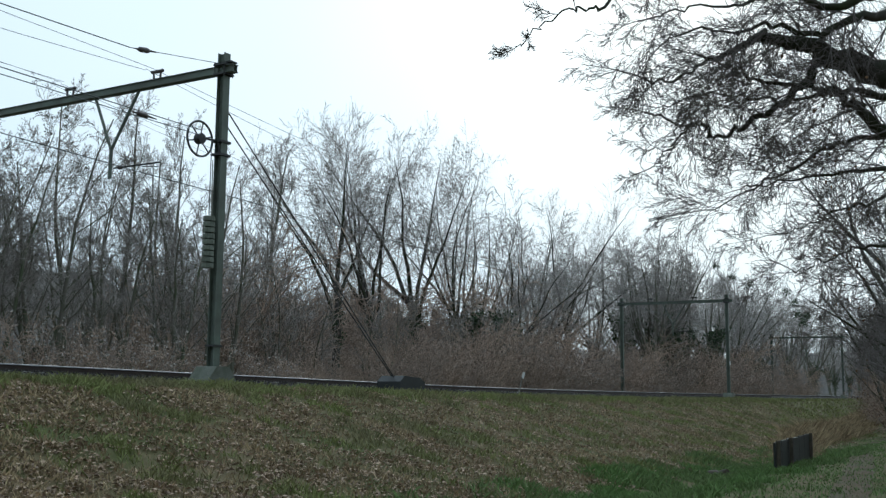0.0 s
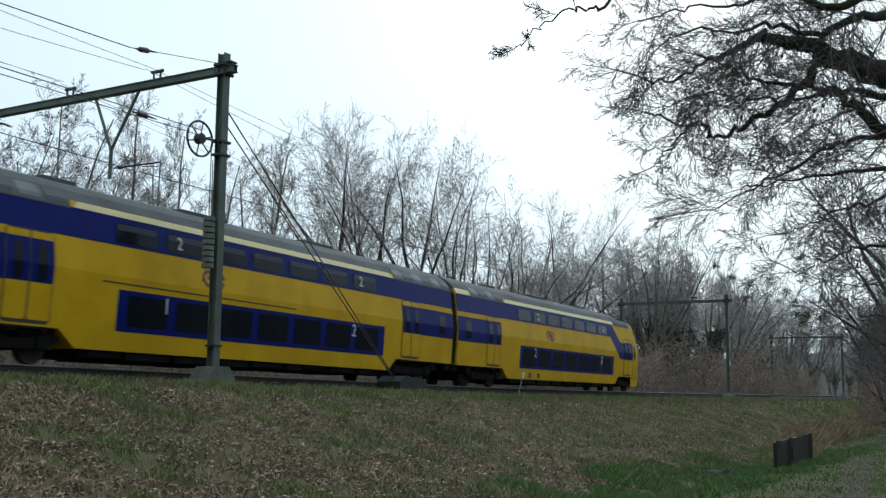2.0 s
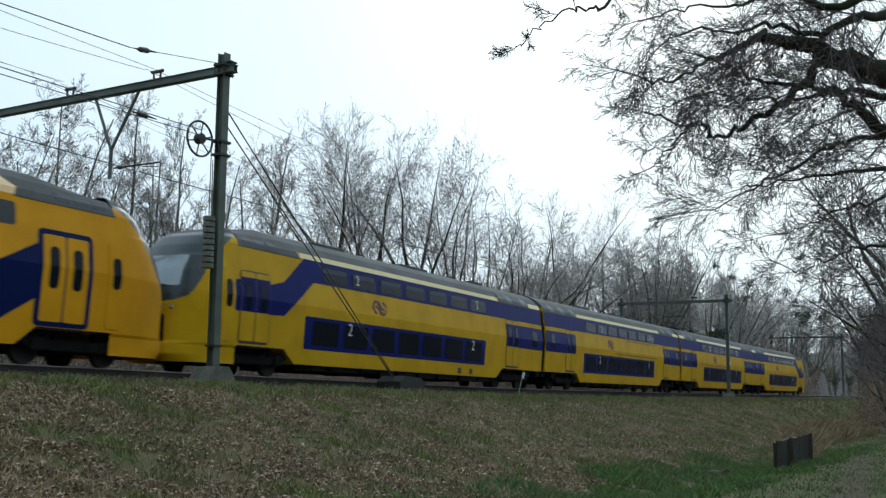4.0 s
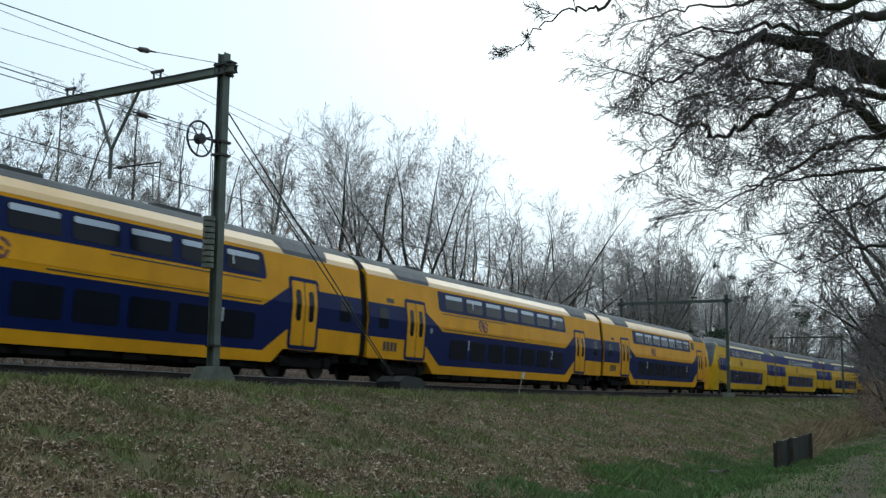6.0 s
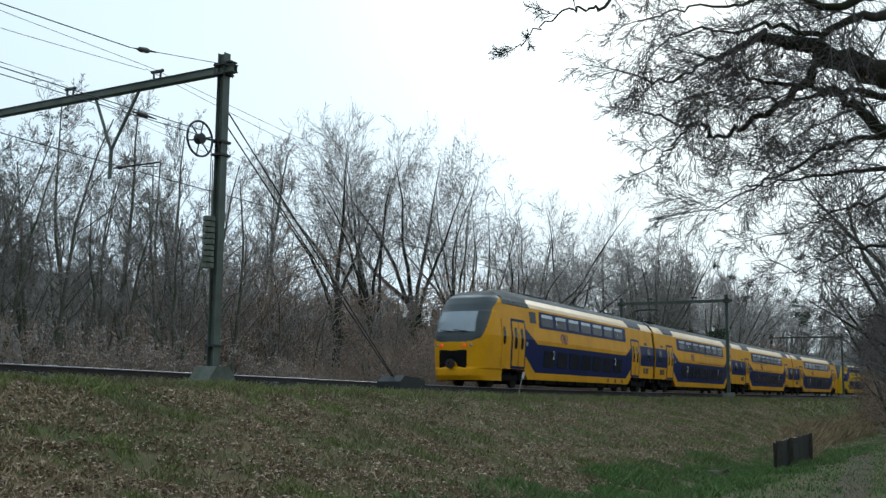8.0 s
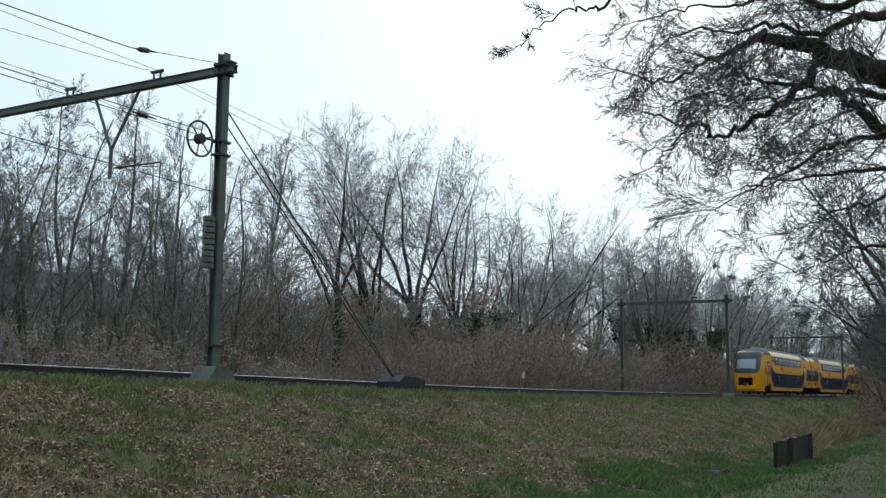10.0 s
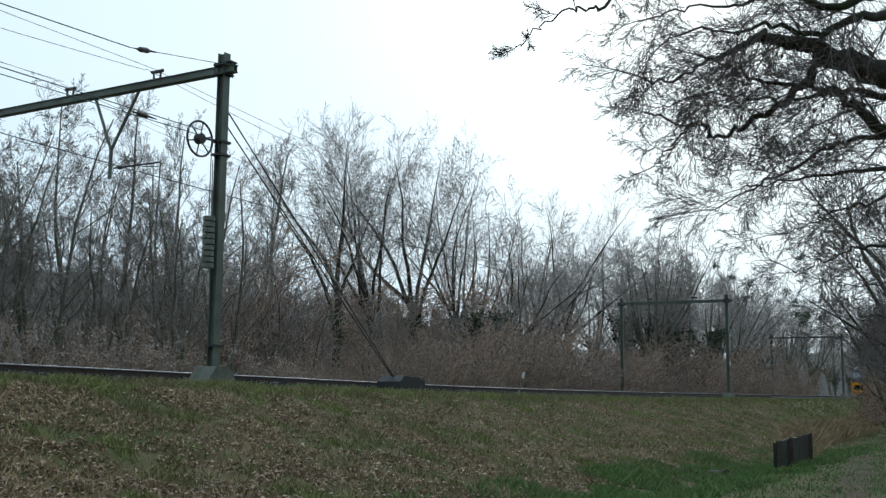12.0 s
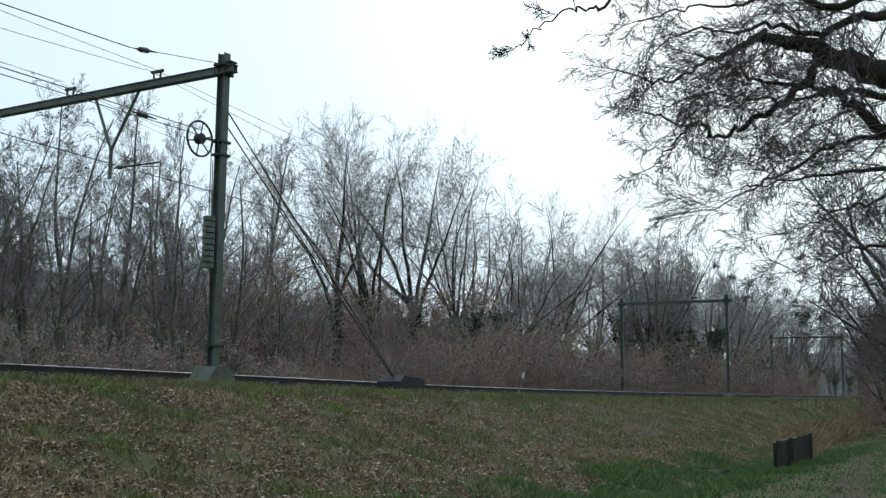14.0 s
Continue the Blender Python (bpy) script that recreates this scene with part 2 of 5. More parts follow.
# ---- railway track ----
def loft_rows(s, rows):
    """Joins closed rings of points into one solid."""
    k, n = len(s.v), len(rows[0])
    for row in rows:
        s.v.extend(row)
    for i in range(len(rows) - 1):
        for j in range(n):
            s.f.append((k + i * n + j, k + i * n + (j + 1) % n, k + (i + 1) * n + (j + 1) % n, k + (i + 1) * n + j))
            s.mi.append(0)
    for i in (0, len(rows) - 1):
        s.f.append(tuple(k + i * n + j for j in range(n)))
        s.mi.append(0)


def build_track():
    s = Shape()
    out = [(TRACK_Y + a, b) for a, b in ((-3.0, -0.50), (-2.6, -0.40), (-1.7, -0.20), (1.7, -0.20), (2.65, -0.40), (3.15, -0.50), (3.15, -0.8), (-3.0, -0.8))]
    xs = [-300] + list(np.arange(0, 120, 1.0)) + list(np.arange(120, 420, 10.0)) + [500, 700, 1200]
    n = len(out)
    for x in xs:
        for i, (y, z) in enumerate(out):
            s.v.append((float(x), y - bend(float(x)) + 0.06 * noise.noise((x, i, 2)), z + rise(float(x)) + (0.03 * noise.noise((x * 1.7, i, 7)) if i < 6 else 0)))
    for i in range(len(xs) - 1):
        for k in range(n):
            s.f.append((i * n + k, i * n + (k + 1) % n, (i + 1) * n + (k + 1) % n, (i + 1) * n + k))
            s.mi.append(0)
    solo("ballast_bed", s, M_BALLAST, "grey-brown ballast bed under the railway track", "ballast", kind="structure")
    rng = random.Random(4)
    st = Shape()
    for _ in range(9000):
        x = 12 + 100 * rng.random() ** 1.5
        y = TRACK_Y + rng.uniform(-3.05, -1.45)
        z = rise(x) - 0.5 + 0.3 * max(0, min(1, (y - TRACK_Y + 3.0) / 1.3)) + 0.01
        a, r = rng.uniform(0, 6.28), rng.uniform(0.02, 0.045)
        q = [(x + r * math.cos(a + k * 2.1), y + r * math.sin(a + k * 2.1), z + rng.uniform(-0.01, 0.02)) for k in range(3)] + [(x, y, z + r * 1.1)]
        st.add(q, [(0, 1, 3), (1, 2, 3), (2, 0, 3)])
    solo("ballast_stones", st, M_BALLAST, "loose grey ballast stones along the track", "stones", kind="stuff")
    prof = [(-0.07, -0.16), (0.07, -0.16), (0.07, -0.145), (0.012, -0.125), (0.012, -0.045), (0.035, -0.03), (0.035, -0.004), (0.028, 0.0), (-0.028, 0.0), (-0.035, -0.004), (-0.035, -0.03), (-0.012, -0.045), (-0.012, -0.125), (-0.07, -0.145)]
    for side in (-1, 1):
        c = TRACK_Y + side * 0.755
        rail = thing("rail", 0, c, 0, "rusty steel rail with a polished running surface", "rail", "rails of the track")
        r = Shape()
        xs = [-300, 0] + list(range(40, 420, 5)) + [500, 600, 700]
        loft_rows(r, [[(x, y - bend(x), z + rise(x)) for y, z in prof] for x in xs])
        part("rail_profile", r, M_RAIL, rail)
        t = Shape()
        # the head's sides get the bright steel too, painting the light they catch
        head = [(-0.0375, -0.026), (0.0375, -0.026), (0.0375, -0.004), (0.027, 0.003), (-0.027, 0.003), (-0.0375, -0.004)]
        loft_rows(t, [[(x, y - bend(x), z + rise(x)) for y, z in head] for x in xs])
        part("running_surface", t, M_RAILTOP, rail, "polished running surface with head sides brightened for caught light")
    sl = Shape()
    sl.prism([(-1.26, -0.37), (1.26, -0.37), (1.26, -0.20), (0.9, -0.165), (-0.9, -0.165), (-1.26, -0.20)], -0.13, 0.13)
    me = sl.mesh("sleeper", [M_SLEEPER])
    bed = thing("sleepers", 0, TRACK_Y, 0, "row of concrete sleepers in the ballast", "sleepers", kind="structure")
    for i in range(240):
        o = new("sleeper", me)
        o.parent = bed
        o.location = (8 + i * 0.6, -bend(8 + i * 0.6), rise(8 + i * 0.6))


build_track()


# ---- overhead line ----
def h_beam(s, x, y, z0, z1, w=0.24, t=0.02):
    """An upright H section, flanges facing the track."""
    h = w / 2
    s.box(x - h, y - h, z0, x + h, y - h + t, z1)
    s.box(x - h, y + h - t, z0, x + h, y + h, z1)
    s.box(x - t / 2, y - h + t, z0, x + t / 2, y + h - t, z1)


def footing(parent, top):
    f = Shape()
    f.prism([(-0.62, -0.75), (0.62, -0.75), (0.60, -0.36), (0.42, -0.12), (0.24, top), (-0.24, top), (-0.42, -0.12), (-0.60, -0.36)], -0.36, 0.36, "y")
    part("footing", f, M_CONCRETE, parent, "weathered concrete footing with moss")


def portal(x, name_label, detail, top, base, far_y=8.4, rz=0):
    """A steel portal over the track: two posts, a beam, the hanger and its arms. Origin at the near post's foot."""
    g = thing("catenary_portal", x, NEAR_Y - bend(x), rise(x), name_label, "catenary portal", "portals of the overhead line", rz=rz)
    for y in (0, far_y):
        p = Shape()
        h_beam(p, 0, y, base, top)
        part("post", p, M_STEEL, g)
    footing(g, base)
    fp = Shape()
    fp.box(-0.5, far_y - 0.4, -1.2, 0.5, far_y + 0.4, -0.1, bevel=0.04)
    part("footing", fp, M_CONCRETE, g)
    bz = top - 0.47
    b = Shape()
    b.box(-0.075, -0.42, bz - 0.09, -0.06, far_y + 0.3, bz + 0.09)
    b.box(0.06, -0.42, bz - 0.09, 0.075, far_y + 0.3, bz + 0.09)
    b.box(-0.12, -0.42, bz + 0.09, 0.12, far_y + 0.3, bz + 0.105)
    b.box(-0.12, -0.42, bz - 0.105, 0.12, far_y + 0.3, bz - 0.09)
    part("beam", b, M_STEEL, g)
    for y in (0, far_y):
        c = Shape()
        for dz in (-0.13, 0.13):
            c.box(-0.2, y - 0.2, bz + dz - 0.025, 0.2, y + 0.2, bz + dz + 0.025)
        for sx in (-1, 1):
            for sy in (-1, 1):
                c.tube([(sx * 0.17, y + sy * 0.17, bz - 0.2), (sx * 0.17, y + sy * 0.17, bz + 0.2)], 0.014)
        part("clamp", c, M_STEELDARK, g)
    hub = Vector((0, 4.24, bz - 1.75))
    for y in (3.2, 5.0):
        v = Shape()
        v.tube([(0, y, bz - 0.1), hub], 0.045, 8)
        part("hanger_strut", v, M_STEEL, g)
    v = Shape()
    v.tube([hub + Vector((0, 0, 0.1)), hub + Vector((0, 0, -0.85))], 0.055, 8)
    part("hanger_post", v, M_STEEL, g)
    arm = Shape()
    z = hub.z - 0.55
    arm.tube([(0, 4.1, z), (0.05, 2.3, z + 0.0)], 0.022, 6)
    arm.tube([(0.05, 3.0, z - 0.05), (0.05, 2.35, z - 0.12)], 0.012, 6)
    part("steady_arm", arm, M_STEELDARK, g)
    ins = Shape()
    ins.lathe([(0, 0.02), (0.02, 0.05), (0.08, 0.065), (0.12, 0.04), (0.16, 0.065), (0.2, 0.04), (0.26, 0.03)], (0, 3.95, z), (0, -1, 0), 12)
    part("insulator", ins, M_INSUL, g)
    for y in (2.5, 6.1):
        s = Shape()
        s.tube([(-0.02, y - 0.13, bz + 0.1), (-0.02, y - 0.13, bz + 0.32)], 0.03, 8)
        s.tube([(-0.02, y + 0.13, bz + 0.1), (-0.02, y + 0.13, bz + 0.32)], 0.03, 8)
        s.lathe([(-0.24, 0.03), (-0.2, 0.055), (-0.1, 0.045), (0, 0.06), (0.1, 0.045), (0.2, 0.055), (0.24, 0.03)], (-0.02, y, bz + 0.34), (0, 1, 0), 12)
        part("wire_support", s, M_INSUL, g)
    if detail:
        wheel = Shape()
        c = Vector((-0.84, -0.02, 6.06))
        ring = [(c.x + 0.47 * math.cos(a), c.y, c.z + 0.47 * math.sin(a)) for a in np.linspace(0, 2 * math.pi, 33)]
        wheel.tube(ring, 0.03, 6, caps=False)
        for k in range(6):
            a = k * math.pi / 3 + 0.3
            wheel.tube([c, (c.x + 0.46 * math.cos(a), c.y, c.z + 0.46 * math.sin(a))], 0.018, 6)
        wheel.lathe([(-0.1, 0.02), (-0.09, 0.14), (0.09, 0.14), (0.1, 0.02)], c, (0, 1, 0), 16)
        tw = part("tension_wheel", wheel, M_STEELDARK, g, "spoked tensioning wheel")
        tw.rotation_euler = (0, 0, 0)
        br = Shape()
        for z in (6.14, 5.78):
            br.box(-0.2, -0.16, z - 0.03, 0.22, 0.16, z + 0.03)
        br.tube([(-0.9, -0.02, 6.10), (0, -0.02, 6.14)], 0.035, 6)
        br.tube([(-0.15, -0.1, 5.78), (-0.25, -0.1, 6.1)], 0.025, 6)
        part("wheel_bracket", br, M_STEELDARK, g)
        rod = Shape()
        rod.tube([(-0.42, -0.05, 6.1), (-0.42, -0.05, 4.1)], 0.014, 5)
        part("weight_cable", rod, M_WIRE, g)
        zz = 2.66
        for k in range(9):
            w = Shape()
            h = 0.145
            w.lathe([(0, 0.06), (0.005, 0.16), (h - 0.02, 0.16), (h - 0.012, 0.05)], (-0.40, -0.05, zz), (0, 0, 1), 14)
            part("balance_weight", w, M_WEIGHT, g)
            zz += h + 0.012
        band = Shape()
        band.box(-0.16, -0.16, 0.62, 0.16, 0.16, 0.67)
        part("foot_band", band, M_STEELDARK, g)
        stay = Shape()
        stay.box(-0.06, -0.3, top - 0.28, 0.2, 0.3, top - 0.24)
        part("earth_bracket", stay, M_STEELDARK, g)
    else:
        pl = Shape()
        pl.box(-0.16, -0.15, 2.15, 0.16, -0.135, 2.45)
        part("enamel_plate", pl, M_WHITE, g, "small white enamel plate")
    return g


portal(24.04, "grey-green steel portal post with tensioning wheel and weights", True, 8.62, 0.1, 10.0, -5)
portal(87.6, "grey-green steel portal spanning the single track", False, 7.6, 0.05)
portal(147.0, "distant grey steel portal spanning the track", False, 7.7, 0.1, rz=3)
portal(-38.0, "grey-green steel portal spanning the single track", False, 8.2, 0.05)


def anchor():
    """The block that holds the post's guy wires."""
    g = thing("guy_anchor", 34.5, NEAR_Y, 0, "dark concrete guy anchor block in the ballast edge", "anchor block")
    b = Shape()
    b.prism([(-0.9, -0.7), (1.0, -0.7), (0.95, -0.02), (0.6, 0.11), (-0.55, 0.15), (-0.88, -0.05)], -0.45, 0.45, "y")
    part("block", b, M_PLASTIC, g)
    sl = Shape()
    sl.box(0.6, -0.5, -0.75, 2.4, 0.3, -0.36, bevel=0.02)
    part("slab", sl, M_CONCRETE, g)
    for dy, dz in ((-0.06, 6.99), (0.06, 6.72)):
        w = Shape()
        w.tube([(-0.55 + dy, dy, 0.1), (-10.25, dy, dz)], 0.02, 6)
        part("guy_wire", w, M_STEELDARK, g)


anchor()
for k in range(2):
    s = Shape()
    s.box(0, -0.3, -0.62, 1.5, 0.25, -0.40, bevel=0.03)
    o = solo("cable_cover", s, M_CONCRETE, "low concrete cable cover beside the post", "cable cover")
    o.location = (24.7 + k * 68, NEAR_Y - 0.45, rise(24.7 + k * 68))


def wire(pts, r, name="overhead_wire", label="thin dark overhead wire of the railway"):
    s = Shape()
    s.tube(pts, r, 5)
    return solo(name, s, M_WIRE, label, "overhead wire", "wires of the overhead line")


def sag(a, b, d, n=14):
    a, b = Vector(a), Vector(b)
    return [tuple(a.lerp(b, i / n) - Vector((0, 0, 4 * d * (i / n) * (1 - i / n)))) for i in range(n + 1)]


SPANS = [-38.0, 24.04, 87.6, 147.0]
HEAD = [8.5, 8.55, 7.9, 8.8]
for k, (a, b, ha, hb) in enumerate(zip(SPANS, SPANS[1:], HEAD, HEAD[1:])):
    ya, yb = TRACK_Y - bend(a), TRACK_Y - bend(b)
    ca, cb = 5.55 + rise(a), 5.55 + rise(b)
    wire(sag((a, ya - 0.2, ha), (b, yb - 0.2, hb), 0.29 if k == 0 else 0.65), 0.008)
    wire(sag((a, ya, ha), (b, yb, hb - 0.04), 1.3 if k == 0 else 1.2), 0.008)
    wire(sag((a, ya + 3.2, ha - 0.05), (b, yb + 3.2, hb), 0.2 if k == 0 else 0.9), 0.007)
    wire(sag((a, ya + 3.5, ha - 0.05), (b, yb + 3.1, hb), 0.5 if k == 0 else 1.2), 0.006)
    wire([(a, ya, ca), (b, yb, cb)], 0.014, label="grooved contact wire above the track")
    for j in range(1, 8):
        t = j / 8
        top = ha + (hb - ha) * t - 4 * (1.3 if k == 0 else 1.2) * t * (1 - t)
        wire([(a + (b - a) * t, ya + (yb - ya) * t, top), (a + (b - a) * t, ya + (yb - ya) * t, ca + (cb - ca) * t)], 0.004, "dropper_wire", "thin dropper between carrier and contact wire")
# tensioned wires that end at the post, with their insulators
wire(sag((-38, TRACK_Y - 0.4, 6.45), (23.2, NEAR_Y, 6.28), 0.25), 0.014)
wire(sag((-38, TRACK_Y - 0.4, 6.2), (23.2, NEAR_Y, 6.14), 0.25), 0.012)
wire(sag((-38, TRACK_Y, 5.95), (20.4, NEAR_Y + 0.06, 7.72), 0.1), 0.014)
wire([(20.4, NEAR_Y + 0.06, 7.72), (23.9, NEAR_Y, 8.3)], 0.010)


def strain_insulator(p, d, label):
    s = Shape()
    s.lathe([(-0.35, 0.012), (-0.2, 0.03), (-0.17, 0.06), (-0.1, 0.07), (0.1, 0.07), (0.17, 0.05), (0.2, 0.03), (0.5, 0.012)], p, d, 12)
    solo("strain_insulator", s, M_INSUL, label, "insulator", "insulators of the overhead line")


strain_insulator((21.0, NEAR_Y + 0.09, 6.18), (61.2, -2.35, 0.3), "dark strain insulator in the tensioned wire")
strain_insulator((20.9, NEAR_Y + 0.05, 7.80), (3.5, -0.06, 0.58), "dark strain insulator in the upper wire")


def marker():
    """A small leaning sign post at the edge of the ballast."""
    g = thing("marker_post", 44.2, NEAR_Y - 0.4, -0.38, "thin leaning white marker post with a small plate", "marker post")
    g.rotation_euler = (radians(10), radians(8), 0)
    s = Shape()
    s.tube([(0, 0, -0.1), (0, 0, 0.95)], 0.03, 6)
    part("post", s, M_SLEEPER, g)
    p = Shape()
    p.box(-0.12, -0.035, 0.75, 0.12, -0.02, 1.02, bevel=0.004)
    part("plate", p, M_WHITE, g)


marker()


def fence():
    g = thing("board_fence", 32.64, 5.67, -2.55, "short black board fence beside the ditch", "fence")
    dx, dy = 7.4, 0.15
    n = 6
    for i in range(n):
        s = Shape()
        a, b = i / n, (i + 0.97) / n
        z = 0.01 * (i % 3) + 0.02 * i
        q = [(dx * a, dy * a), (dx * b, dy * b), (dx * b - 0.01, dy * b + 0.05), (dx * a - 0.01, dy * a + 0.05)]
        s.prism(q, -0.25 + z, 0.75 + z, "z")
        part("board", s, M_PLASTIC, g)
    for a in (0.02, 0.36, 0.98):
        s = Shape()
        x, y = dx * a, dy * a - 0.07
        s.box(x - 0.05, y - 0.05, -0.4, x + 0.05, y + 0.05, 0.80 + 0.1 * a, bevel=0.006)
        part("post", s, M_WOOD, g)


fence()


def culvert_debris():
    for k, (x, y, z, l, r, rz) in enumerate([(34.2, 7.7, -2.78, 2.2, 0.10, 30), (33.6, 7.2, -2.84, 1.6, 0.12, 8), (32.9, 7.0, -2.86, 1.2, 0.09, -20)]):
        s = Shape()
        pts = [(-l / 2 + l * i / 6, 0.03 * math.sin(i * 2 + k), 0.02 * math.cos(i * 1.7)) for i in range(7)]
        s.tube(pts, [r * (0.9 + 0.15 * math.sin(i * 3 + k)) for i in range(7)], 8)
        o = solo("log", s, M_WOOD, "rotting grey log lying in the ditch", "log", "logs in the ditch")
        o.matrix_basis = pose(x, y, z, 0, 4, rz)


culvert_debris()


# ---- bare winter trees ----
def rand_perp(rng, d):
    while True:
        v = Vector((rng.uniform(-1, 1), rng.uniform(-1, 1), rng.uniform(-1, 1)))
        v = v - d * v.dot(d)
        if v.length > 0.2:
            return v.normalized()


def grow(rng, p, d, length, r, level, spec, out):
    """A branch as a bent, tapering run of points; its side branches grow from it, down to the twigs."""
    segs, wob, lift = spec["segs"][level], spec["wob"][level], spec["lift"][level]
    pts, radii = [p.copy()], [r]
    step = length / segs
    tip = r * spec["taper"][level]
    dirs = [d.copy()]
    for i in range(segs):
        d = (d + rand_perp(rng, d) * wob * rng.random() + Vector((0, 0, lift / segs))).normalized()
        p = p + d * step
        pts.append(p.copy())
        dirs.append(d.copy())
        radii.append(max(spec["min_r"], r + (tip - r) * (i + 1) / segs))
    out.append((level, pts, radii))
    if level + 1 < len(spec["segs"]):
        n = spec["kids"][level]
        n = max(1, int(round(n * rng.uniform(0.75, 1.25))))
        for k in range(n):
            t = spec["start"][level] + (1 - spec["start"][level]) * (k + rng.random()) / n
            i = min(segs - 1, int(t * segs))
            q = pts[i].lerp(pts[i + 1], t * segs - i)
            ang = radians(rng.uniform(*spec["angle"][level]))
            nd = (dirs[i + 1] * math.cos(ang) + rand_perp(rng, dirs[i + 1]) * math.sin(ang)).normalized()
            ln = length * spec["ratio"][level] * (1.12 - spec["shrink"][level] * t) * (rng.uniform(0.86, 1.08) if level == 0 else rng.uniform(0.7, 1.2))
            rr = max(spec["min_r"], radii[i + 1] * spec["thin"][level])
            grow(rng, q, nd, ln, rr, level + 1, spec, out)


POPLAR = dict(segs=[9, 5, 3, 2, 1], wob=[0.10, 0.25, 0.35, 0.5, 0.5], lift=[0.15, 0.55, 0.45, 0.3, 0.1], taper=[0.15, 0.25, 0.4, 0.5, 0.6], kids=[26, 7, 5, 3], start=[0.22, 0.15, 0.2, 0.15],
              angle=[(28, 55), (25, 50), (25, 55), (25, 60)], ratio=[0.24, 0.42, 0.45, 0.5], shrink=[0.62, 0.5, 0.4, 0.3], thin=[0.42, 0.5, 0.55, 0.6], min_r=0.0075)
SPREAD = dict(segs=[5, 10, 5, 3, 1], wob=[0.12, 0.26, 0.28, 0.3, 0.3], lift=[0.1, 0.42, 0.14, 0.08, 0.05], taper=[0.75, 0.08, 0.22, 0.35, 0.6], kids=[6, 14, 7, 5], start=[0.6, 0.22, 0.12, 0.1],
              angle=[(10, 48), (28, 60), (25, 58), (22, 55)], ratio=[1.6, 0.36, 0.46, 0.5], shrink=[0.1, 0.42, 0.4, 0.3], thin=[0.62, 0.40, 0.42, 0.6], min_r=0.0084, trunk=0.36)
STEMS = dict(segs=[8, 4, 3, 2, 1], wob=[0.2, 0.35, 0.45, 0.5, 0.5], lift=[0.3, 0.35, 0.25, 0.2, 0.1], taper=[0.2, 0.3, 0.4, 0.5, 0.6], kids=[12, 5, 4, 3], start=[0.25, 0.15, 0.15, 0.1],
             angle=[(25, 60), (30, 60), (30, 60), (30, 70)], ratio=[0.3, 0.45, 0.5, 0.55], shrink=[0.5, 0.5, 0.4, 0.3], thin=[0.4, 0.5, 0.55, 0.6], min_r=0.0075)
BRUSH = dict(segs=[5, 3, 2, 1], wob=[0.35, 0.45, 0.5, 0.5], lift=[-0.1, 0.1, 0.1, 0.0], taper=[0.3, 0.4, 0.5, 0.6], kids=[8, 5, 3], start=[0.15, 0.1, 0.1],
             angle=[(25, 65), (30, 70), (30, 70)], ratio=[0.42, 0.5, 0.55], shrink=[0.4, 0.4, 0.3], thin=[0.5, 0.6, 0.7], min_r=0.0085)
FAR = dict(segs=[4, 6, 4, 2, 1], wob=[0.14, 0.26, 0.3, 0.4, 0.5], lift=[0.1, 0.45, 0.15, 0.08, 0.0], taper=[0.7, 0.1, 0.3, 0.4, 0.5], kids=[7, 9, 5, 3], start=[0.5, 0.2, 0.15, 0.15],
           angle=[(14, 50), (25, 55), (25, 60), (30, 60)], ratio=[1.9, 0.32, 0.5, 0.6], shrink=[0.12, 0.35, 0.4, 0.4], thin=[0.6, 0.45, 0.5, 0.6], min_r=0.013, trunk=0.28)



def tubes(out, levels, sides):
    """Branch runs joined into one mesh; few sides on thin twigs."""
    verts, faces = [], []
    for level, pts, radii in out:
        if level not in levels:
            continue
        n = sides[min(level, len(sides) - 1)]
        k = len(verts)
        m = len(pts)
        for i, p in enumerate(pts):
            d = (pts[min(i + 1, m - 1)] - pts[max(i - 1, 0)]).normalized()
            a = d.cross(Vector((0, 0, 1)) if abs(d.z) < 0.92 else Vector((1, 0, 0))).normalized()
            b = d.cross(a)
            for s in range(n):
                t = 6.28318 * s / n
                verts.append(p + (a * math.cos(t) + b * math.sin(t)) * radii[i])
        for i in range(m - 1):
            for s in range(n):
                s2 = (s + 1) % n
                faces.append((k + i * n + s, k + i * n + s2, k + (i + 1) * n + s2, k + (i + 1) * n + s))
    return verts, faces


def wood_mesh(name, verts, faces, material, smooth=True):
    me = bpy.data.meshes.new(name)
    me.from_pydata(verts, [], faces)
    me.materials.append(material)
    me.polygons.foreach_set("use_smooth", [smooth] * len(faces))
    me.update()
    return me


def leaf_cards(rng, centres, count, spread, size):
    verts, faces = [], []
    for _ in range(count):
        c = rng.choice(centres)
        p = c + Vector((rng.gauss(0, spread), rng.gauss(0, spread), rng.gauss(0, spread)))
        a = Vector((rng.uniform(-1, 1), rng.uniform(-1, 1), rng.uniform(-1, 1))).normalized()
        b = rand_perp(rng, a)
        s = size * rng.uniform(0.6, 1.3)
        k = len(verts)
        verts += [p - a * s, p + b * s * 0.55 + a.cross(b) * s * 0.15, p + a * s, p - b * s * 0.55 + a.cross(b) * s * 0.15]
        faces.append((k, k + 1, k + 2, k + 3))
    return verts, faces


